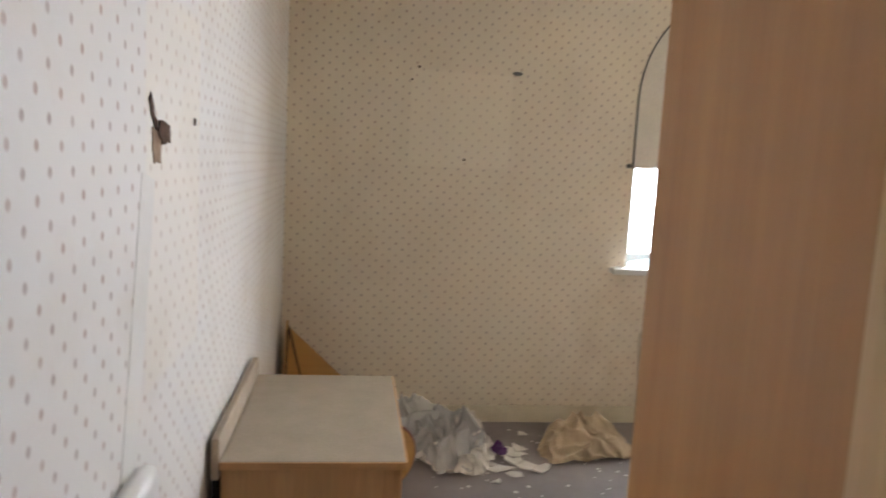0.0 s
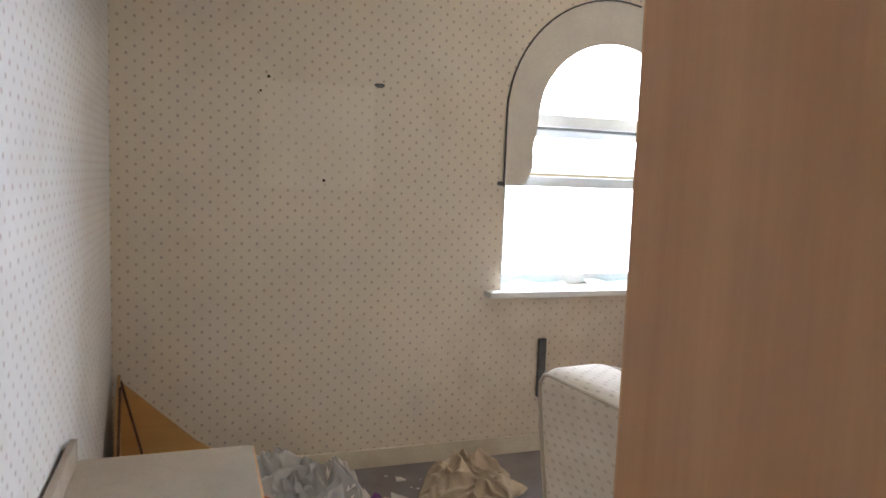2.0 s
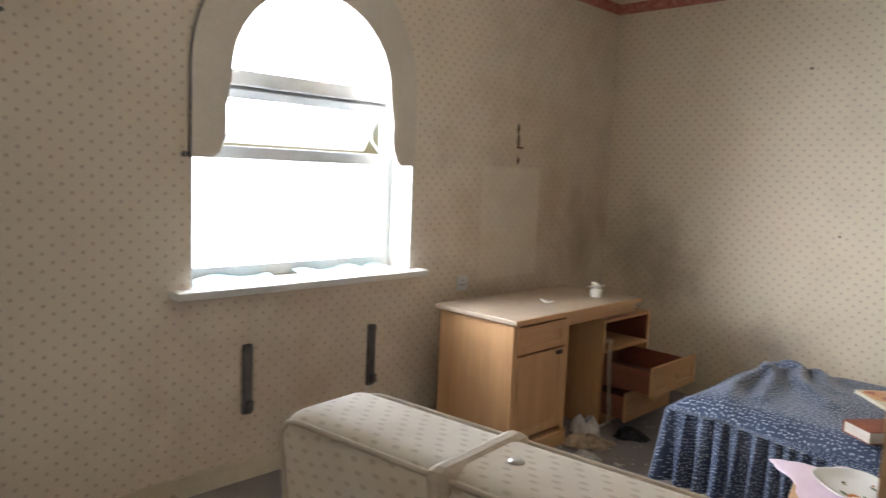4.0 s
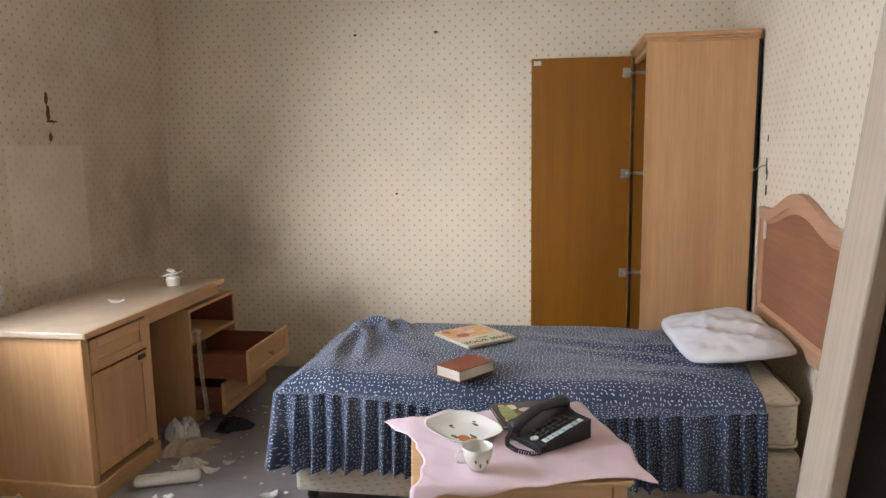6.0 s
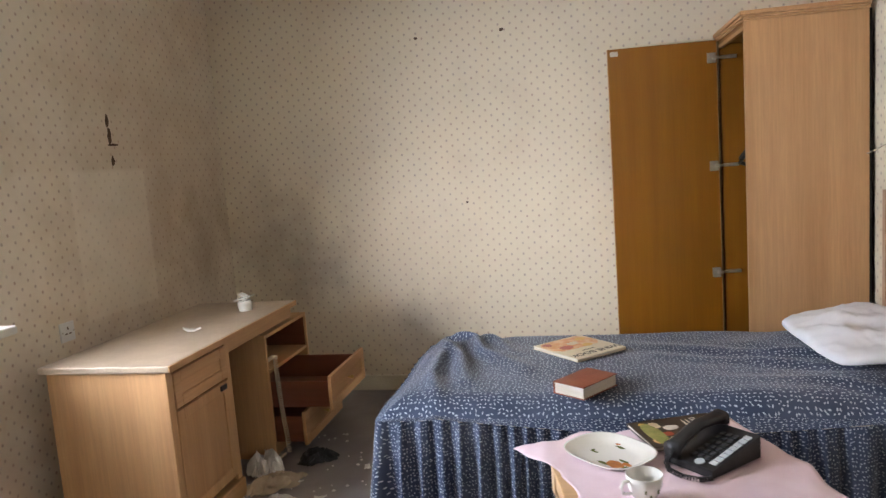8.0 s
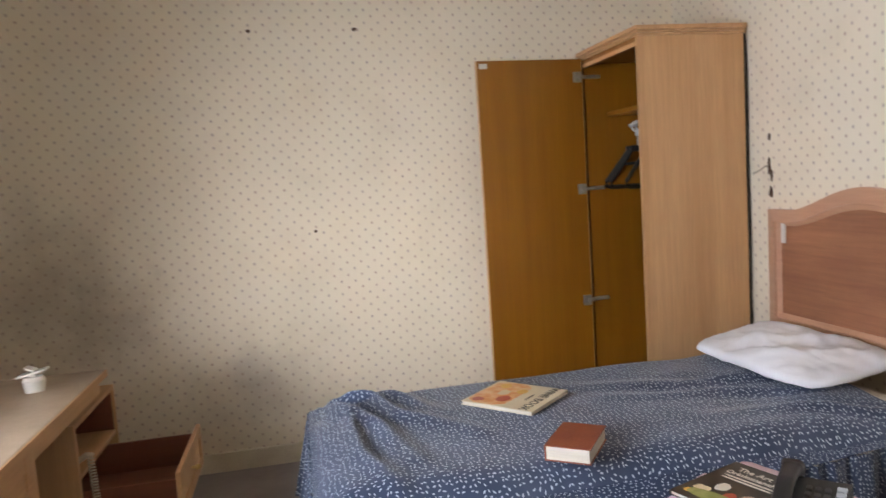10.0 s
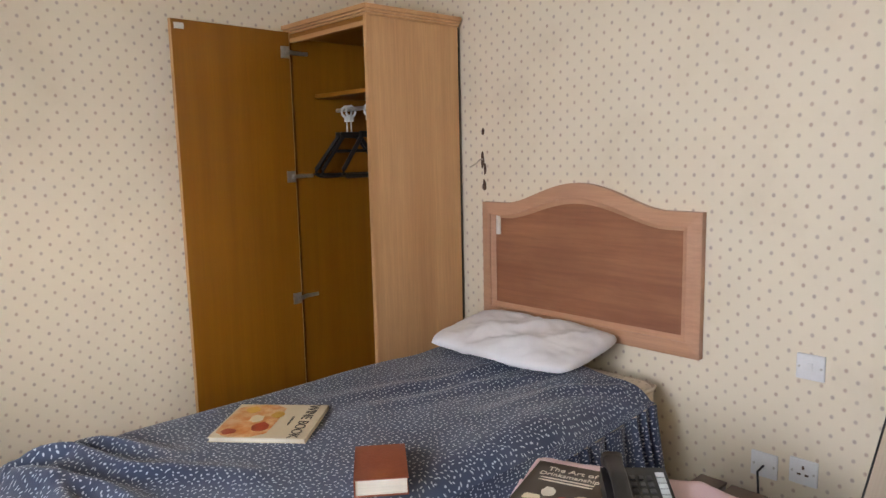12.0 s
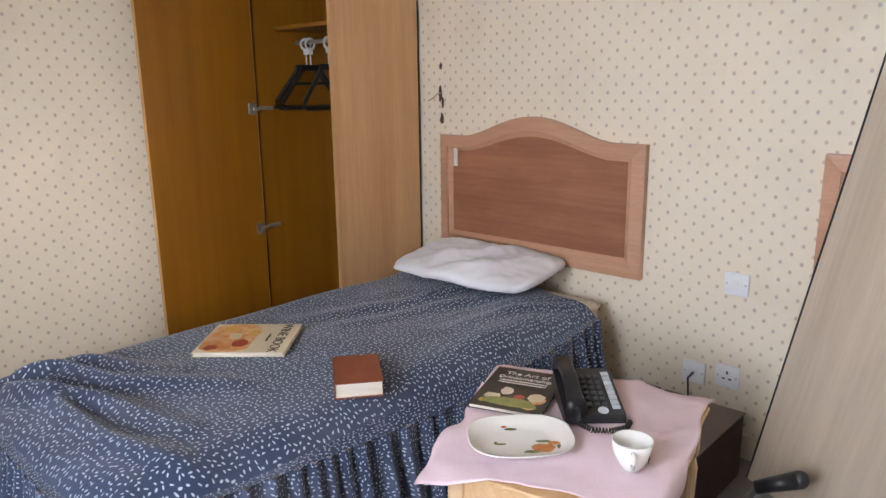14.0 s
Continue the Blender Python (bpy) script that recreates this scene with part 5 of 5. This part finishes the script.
def crumple(name, label, at, size, material, category, seed=0, yaw=0.0, rough=1.0):
    """A heap of crumpled cloth or film, with folds and an uneven edge."""
    def place(u, v):
        a, b = 2 * u - 1, 2 * v - 1
        # square to disc
        x, y = a * math.sqrt(1 - b * b / 2), b * math.sqrt(1 - a * a / 2)
        r = min(1.0, math.hypot(x, y))
        edge = 1 + 0.35 * noise.noise((x * 1.7 + seed, y * 1.7, 3.1))
        wx = x + 0.35 * noise.noise((x * 1.6, y * 1.6, seed + 11.0))
        wy = y + 0.35 * noise.noise((x * 1.6, y * 1.6, seed + 13.0))
        r1 = max(0.0, 1 - 2.6 * abs(noise.noise((wx * 1.5 + 0.5 * wy, wy * 2.1, seed + 1.0))))
        r2 = max(0.0, 1 - 2.8 * abs(noise.noise((wx * 3.1, wy * 3.6 - wx, seed + 2.0))))
        r3 = max(0.0, 1 - 2.8 * abs(noise.noise((wx * 6.5 + wy, wy * 6.0, seed + 4.0))))
        lump = 0.5 + 0.7 * noise.noise((x * 1.3, y * 1.3, seed + 6.0))
        hgt = (1 - r ** 3) * (0.14 + 0.55 * lump * (0.4 + 0.6 * r1) + 0.30 * r1 * rough + 0.17 * r2 * rough) + (0.10 * r2 + 0.06 * r3) * rough
        dx = 0.13 * (noise.noise((x * 3.2, y * 3.2, seed + 8)) + 0.6 * (r2 - 0.4)) * rough
        return size[0] * (x * edge + dx), size[1] * (y * edge - dx), max(0.002, size[2] * hgt)

    bm = bmesh.new()
    grid_mesh(bm, 84, 84, place)
    ob = link(name, bm, material, True)
    ob.matrix_world = Matrix.Translation(at) @ Matrix.Rotation(radians(yaw), 4, "Z")
    return tagged(ob, label, category)


crumple("rag", "crumpled beige cloth heaped against the skirting", (-3.20, -3.50, 0.0), (0.22, 0.27, 0.17), M_RAG, "cloth", 3, 20)
crumple("rag", "crumpled beige cloth on the carpet by the desk", (-3.22, -2.08, 0.0), (0.16, 0.13, 0.09), M_RAG, "cloth", 11)
crumple("plastic_bag", "crumpled clear plastic bag on the carpet", (-3.18, -4.24, 0.0), (0.27, 0.22, 0.20), M_BAG, "bag", 5, 10, 1.3)
crumple("plastic_bag", "clear plastic sheeting slumped beside the skirting", (-3.36, -4.45, 0.0), (0.17, 0.32, 0.20), M_BAG, "bag", 8, 0, 1.2)
crumple("white_rag", "crumpled white cloth lying by the bag", (-3.02, -4.20, 0.0), (0.15, 0.15, 0.10), M_PAPER, "cloth", 17, 30, 1.2)
crumple("white_rag", "crumpled white cloth lying by the bag", (-3.12, -4.08, 0.0), (0.10, 0.09, 0.11), M_PAPER, "cloth", 21)
crumple("white_rag", "crumpled white tissue among the litter", (-3.06, -4.30, 0.0), (0.13, 0.08, 0.07), M_PAPER, "paper", 51, 60, 1.3)
crumple("white_rag", "crumpled white tissue among the litter", (-3.28, -4.12, 0.0), (0.10, 0.09, 0.15), M_PAPER, "paper", 53, 10, 1.3)
for k, (x, y, a, b, yaw) in enumerate(((-2.95, -4.03, 0.10, 0.055, 70), (-2.97, -3.87, 0.085, 0.06, 15), (-3.12, -3.90, 0.08, 0.06, 40), (-2.88, -3.95, 0.05, 0.04, 80))):
    shard("paper_sheet", "torn flat sheet of white paper on the carpet", (x, y, 0.001), (a, b), M_PAPER, yaw, "paper", 0.002, 0.18, 70 + k)
crumple("wrapper", "small crumpled purple wrapper", (-3.10, -3.98, 0.02), (0.045, 0.04, 0.05), M_PURPLE, "wrapper", 4)
crumple("white_rag", "grubby crumpled cloth under the desk", (-2.86, -1.22, 0.0), (0.09, 0.08, 0.12), M_PAPER, "cloth", 31)
crumple("white_rag", "grubby crumpled cloth under the desk", (-2.77, -1.36, 0.0), (0.14, 0.07, 0.07), M_RAG, "cloth", 33, 40)
crumple("white_rag", "small crumpled paper on the carpet", (-2.66, -1.52, 0.0), (0.07, 0.05, 0.05), M_PAPER, "paper", 35, 20)
crumple("black_bag", "small black plastic scrap by the drawers", (-2.66, -1.07, 0.0), (0.10, 0.06, 0.06), M_BLACK, "plastic scrap", 41, 20, 1.3)

bm = bmesh.new()
box(bm, -0.14, 0.14, -0.035, 0.035, 0.0, 0.045, 0.018)
ob = tagged(link("padded_roll", bm, M_PAPER, True), "flattened white roll lying on the carpet", "roll")
ob.matrix_world = Matrix.Translation((-2.68, -1.68, 0)) @ Matrix.Rotation(radians(22), 4, "Z")

for i, (x, y, a, b) in enumerate(((-2.54, -1.55, 0.045, 0.03), (-2.18, -1.73, 0.05, 0.028), (-2.66, -1.86, 0.04, 0.03), (-2.38, -1.15, 0.03, 0.02), (-2.60, -1.80, 0.02, 0.02),
                                   (-2.50, -1.46, 0.03, 0.02), (-3.16, -3.86, 0.05, 0.04), (-3.02, -3.92, 0.07, 0.05), (-2.92, -3.82, 0.07, 0.045), (-3.20, -3.62, 0.05, 0.035), (-3.36, -3.80, 0.03, 0.03),
                                   (-2.98, -4.06, 0.05, 0.03), (-3.10, -3.72, 0.025, 0.018), (-2.80, -4.05, 0.03, 0.02))):
    shard("plaster_flake", "broken white flake lying on the carpet", (x, y, 0.0), (a, b), M_PAPER, 37 * i, "debris", 0.005, 0.4, i)

# fine crumbs strewn over the carpet
bm = bmesh.new()
rnd = random.Random(5)
for k in range(260):
    if k % 2:
        x, y = rnd.uniform(-3.45, -2.3), rnd.uniform(-4.5, -3.3)
    else:
        x, y = rnd.uniform(-3.0, -2.1), rnd.uniform(-2.3, -0.7)
    s = rnd.uniform(0.003, 0.012)
    m = Matrix.Translation((x, y, 0.002)) @ Matrix.Rotation(rnd.uniform(0, 6), 4, "Z")
    bmesh.ops.create_cone(bm, cap_ends=True, segments=5, radius1=s, radius2=s * 0.6, depth=0.004, matrix=m)
tagged(link("crumbs", bm, M_PAPER), "fine white plaster crumbs on the carpet", "debris", kind="stuff")

# broken china on the desk
shard("china_shard", "curved white china fragment on the desk", (-3.06, -1.38, 0.741), (0.045, 0.022), M_CHINA, 20, "shard", 0.008, 0.35, 51)
bm = bmesh.new()
cyl(bm, (0, 0, 0), (0, 0, 0.04), 0.032, 0.038, 20)
cyl(bm, (0, 0, 0.04), (0, 0, 0.052), 0.036, 0.030, 20)
box(bm, -0.035, 0.060, -0.028, 0.028, 0.060, 0.067, 0.002, Matrix.Rotation(radians(-12), 4, "Y"))
box(bm, -0.055, -0.02, -0.022, 0.022, 0.066, 0.073, 0.002, Matrix.Rotation(radians(24), 4, "Y"))
box(bm, -0.01, 0.01, -0.012, 0.012, 0.048, 0.060, 0.002)
ob = tagged(link("broken_pot", bm, M_CHINA), "broken white china pot on the desk", "pot")
ob.matrix_world = Matrix.Translation((-3.02, -0.95, 0.741))


# ---------- low dresser by the south wall ----------
def build_dresser():
    d = thing("bedside_dresser", "low oak cabinet with grey laminate top", "cabinet")
    X0, X1, Y0, Y1, H = -2.40, -1.635, SY + 0.012, -4.58, 0.625
    boxpart("top", (X0, X1, Y0 + 0.022, Y1, H - 0.022, H), M_GREYTOP, d, 0.003)
    boxpart("edge_strip", (X0, X1, Y1 + 0.0005, Y1 + 0.006, H - 0.022, H - 0.001), M_OAK_X, d, 0.001)
    boxpart("edge_strip", (X1 + 0.0005, X1 + 0.006, Y0 + 0.022, Y1, H - 0.022, H - 0.001), M_OAK_Y, d, 0.001)
    boxpart("upstand", (X0, X1 + 0.006, Y0, Y0 + 0.021, H - 0.05, H + 0.065), M_GREYWOOD, d, 0.003)
    boxpart("back_panel", (X0 + 0.01, X1 - 0.01, Y0, Y0 + 0.012, 0.0, H - 0.051), M_DARK, d, 0.0)
    boxpart("side_panel", (X1 - 0.03, X1 - 0.012, Y0 + 0.023, Y1 - 0.025, 0.0, H - 0.023), M_OAK, d, 0.002)
    boxpart("side_panel", (X0 + 0.012, X0 + 0.03, Y0 + 0.023, Y1 - 0.025, 0.0, H - 0.023), M_OAK, d, 0.002)
    boxpart("door", (X0 + 0.031, X1 - 0.031, Y1 - 0.024, Y1 - 0.006, 0.03, H - 0.026), M_OAK, d, 0.003)


build_dresser()

# plywood offcuts leaning in the corner
bm = bmesh.new()
prism(bm, [(0, 0), (0.78, 0.0), (0.33, 0.27), (0.0, 0.55)], 0.012)
sheet = thing("plywood_offcut", "yellow plywood offcut leaning in the corner", "board",
              Matrix.Translation((WX + 0.13, SY + 0.02, 0)) @ Matrix.Rotation(radians(84), 4, "Z") @ Matrix.Rotation(radians(-9), 4, "X"))
part("sheet", bm, M_PLY, sheet)
bm = bmesh.new()
tube(bm, [(0.012, -0.001, 0.545), (0.10, -0.001, 0.25), (0.16, -0.001, 0.02)], 0.006, 6)
part("dark_edge", bm, M_HOLE, sheet, "dark worn edge line")
bm = bmesh.new()
prism(bm, [(0, 0), (0.62, 0.0), (0.10, 0.54), (0.0, 0.57)], 0.012)
sheet = thing("plywood_offcut", "yellow plywood offcut standing against the wall", "board",
              Matrix.Translation((WX + 0.06, SY + 0.03, 0)) @ Matrix.Rotation(radians(3), 4, "Z"))
part("sheet", bm, M_PLY, sheet)
bm = bmesh.new()
tube(bm, [(0.62, 0.014, 0.006), (0.36, 0.014, 0.275), (0.10, 0.014, 0.54)], 0.006, 6)
part("dark_edge", bm, M_HOLE, sheet, "dark worn edge line")

# round tray standing behind the cabinet
tray = thing("round_tray", "round brown wooden tray standing on edge", "tray",
             Matrix.Translation((-2.66, -4.60, 0.17)) @ Matrix.Rotation(radians(-70), 4, "Z") @ Matrix.Rotation(radians(82), 4, "X"))
bm = bmesh.new()
cyl(bm, (0, 0, 0), (0, 0, 0.01), 0.165, seg=36)
part("base", bm, M_PLY, tray)
bm = bmesh.new()
tube(bm, [(0.165 * math.cos(k * math.tau / 36), 0.165 * math.sin(k * math.tau / 36), 0.012) for k in range(37)], 0.010, 8)
part("rim", bm, M_DRAWER, tray, "dark brown rim", True)


# ---------- upended half divan ----------
def build_half_divan():
    d = thing("half_divan", "half of a beige divan base standing on edge", "divan",
              Matrix.Translation((-1.965, -3.70, 0)) @ Matrix.Rotation(radians(6), 4, "Z"))
    L, TH, H = 0.96, 0.255, 0.965

    def bow(bm):
        """The upended end swells outwards towards its top."""
        for v in bm.verts:
            v.co.x += 0.05 * (max(0.0, H - v.co.z) / 0.3) ** 1.2 * max(0.0, 1 - v.co.x / L)

    bm = bmesh.new()
    box(bm, 0, L, -TH / 2, TH / 2, 0, H)
    bmesh.ops.bevel(bm, geom=bm.edges[:], offset=0.06, segments=5, affect="EDGES", profile=0.5)
    bmesh.ops.subdivide_edges(bm, edges=[e for e in bm.edges if e.calc_length() > 0.4], cuts=10, use_grid_fill=True)
    boxuv(bm)
    bow(bm)
    part("body", bm, M_TICK, d, smooth=True)
    for y in (-TH / 2 + 0.012, TH / 2 - 0.012):
        bm = bmesh.new()
        col = [(0.014, y, 0.03 + (H - 0.11) * k / 10) for k in range(11)]
        tube(bm, col + [(0.020, y, H - 0.045), (0.042, y, H - 0.020)] + [(0.07 + (L - 0.12) * k / 6, y, H - 0.014) for k in range(7)], 0.006, 6)
        bow(bm)
        part("piping", bm, M_PIPING, d, "pale piping along the edge", smooth=True)
    bm = bmesh.new()
    box(bm, 0.40, 0.455, -TH / 2 - 0.003, TH / 2 + 0.003, 0.3, H + 0.004, 0.02)
    bow(bm)
    part("strap", bm, M_PIPING, d, "folded fabric seam strap")
    bm = bmesh.new()
    cyl(bm, (0.50, 0.0, H - 0.002), (0.50, 0.0, H + 0.003), 0.016, 0.013, 20)
    part("vent", bm, M_METAL, d, "small metal eyelet vent", True)


build_half_divan()


# ---------- leaning carcass by the east wall ----------
def build_leaning():
    up = Vector((0.035, -0.178, 1.0)).normalized()
    south = Vector((-0.323, -0.946, 0))
    south = (south - up * south.dot(up)).normalized()
    inn = south.cross(up).normalized()
    if inn.x < 0:
        inn = -inn
    R = Matrix((inn, south, up)).transposed().to_4x4()
    d = thing("leaning_carcass", "dusty pale wooden carcass leaning, black cloth underside", "furniture panel", Matrix.Translation((-0.383, -2.444, 0.075)) @ R)
    W, Z0 = 0.863, 0.065
    boxpart("side_board", (0, 0.022, 0.004, W, Z0, 2.0), M_GREYWOOD, d, 0.004, "grey-brown dusty board")
    boxpart("edge_strip", (0.0, 0.024, 0, 0.0035, Z0, 2.0), M_BLACK, d, 0.0, "thin black edge")
    boxpart("cloth_panel", (0.023, 0.20, W - 0.015, W - 0.005, Z0 + 0.05, 1.97), M_DARK, d, 0.0, "black cloth panel")
    boxpart("rail", (0.201, 0.225, W - 0.03, W, Z0, 2.0), M_PINE, d, 0.003)
    boxpart("rail", (0.023, 0.20, W - 0.03, W, Z0, Z0 + 0.045), M_PINE, d, 0.003)


build_leaning()

# black box and loose things on the floor behind the table
b = thing("bedside_box", "dark red-brown box with dusty brown top", "box")
boxpart("case", (-0.56, -0.14, -2.355, -2.06, 0.0, 0.235), M_MAROON, b, 0.006)
boxpart("lid", (-0.563, -0.137, -2.358, -2.057, 0.2355, 0.243), M_DUSTY, b, 0.002, "dusty brown top")
b = thing("carton", "grey cardboard carton with a printed barcode", "carton")
boxpart("case", (-0.60, -0.12, -2.03, -1.94, 0.0, 0.225), M_CARTON, b, 0.003)
boxpart("lid", (-0.602, -0.118, -2.032, -1.938, 0.2255, 0.236), M_DUSTY, b, 0.002, "dark top flap")
lab = boxpart("label", (-0.582, -0.50, -2.0315, -2.0302, 0.11, 0.205), M_KEYW, b, 0.0, "pale printed label")
for k in range(12):
    boxpart("bar", (-0.576 + 0.006 * k, -0.576 + 0.006 * k + 0.002 + 0.002 * (k % 3 == 0), -2.0322, -2.0316, 0.12, 0.19), M_INK, lab, 0.0)
for x0, x1, z in ((-0.475, -0.455, 0.18), (-0.40, -0.33, 0.13), (-0.26, -0.17, 0.19), (-0.26, -0.20, 0.175)):
    boxpart("print", (x0, x1, -2.0312, -2.0302, z, z + 0.012), M_INK, b, 0.0, "dark printed mark")
tool = thing("hand_tool", "black plastic handled tool leaning against the board", "tool")
bm = bmesh.new()
cyl(bm, (-0.60, -2.555, 0.245), (-0.575, -2.66, 0.30), 0.019, 0.026, 16)
bmesh.ops.create_uvsphere(bm, u_segments=14, v_segments=8, radius=0.026, matrix=Matrix.Translation((-0.575, -2.66, 0.30)))
part("grip", bm, M_BLACK, tool, "thick black plastic grip", True)
bm = bmesh.new()
cyl(bm, (-0.66, -2.46, 0.0), (-0.60, -2.555, 0.245), 0.008, 0.010, 10)
part("shaft", bm, M_IRON, tool, smooth=True)

# ---------- entrance door ----------
ob = thing("door_1", "brown veneered flush door standing open", "door", kind="structure")
boxpart("leaf", (-0.815, -0.02, -4.30, -4.256, 0.008, 2.0), M_DOOR, ob, 0.002)
boxpart("lipping", (-0.8178, -0.8153, -4.299, -4.257, 0.008, 2.0), M_OAK, ob, 0.0)
solid("door_frame", M_PINE, "plain pine door lining", "door frame",
      (-0.012, 0.132, DY1 - 0.03, DY1, 0, DH - 0.03), (-0.012, 0.132, DY0, DY0 + 0.025, 0, DH - 0.03), (-0.012, 0.132, DY0, DY1, DH - 0.03, DH))
bm = bmesh.new()
box(bm, -0.325, -0.19, -4.326, -4.302, 0.0, 1.92, 0.003)
tagged(link("pine_plank", bm, M_PINE), "knotty pine plank standing against the door", "plank")
bm = bmesh.new()
box(bm, -90, -4.6, -90, 90, -3.2, -3.1)
structure("ground", bm, surface("outdoor_ground", (0.16, 0.18, 0.10), (0.22, 0.21, 0.16), 0.3, 0.9, 0.2), "plain ground outside the window", "ground")
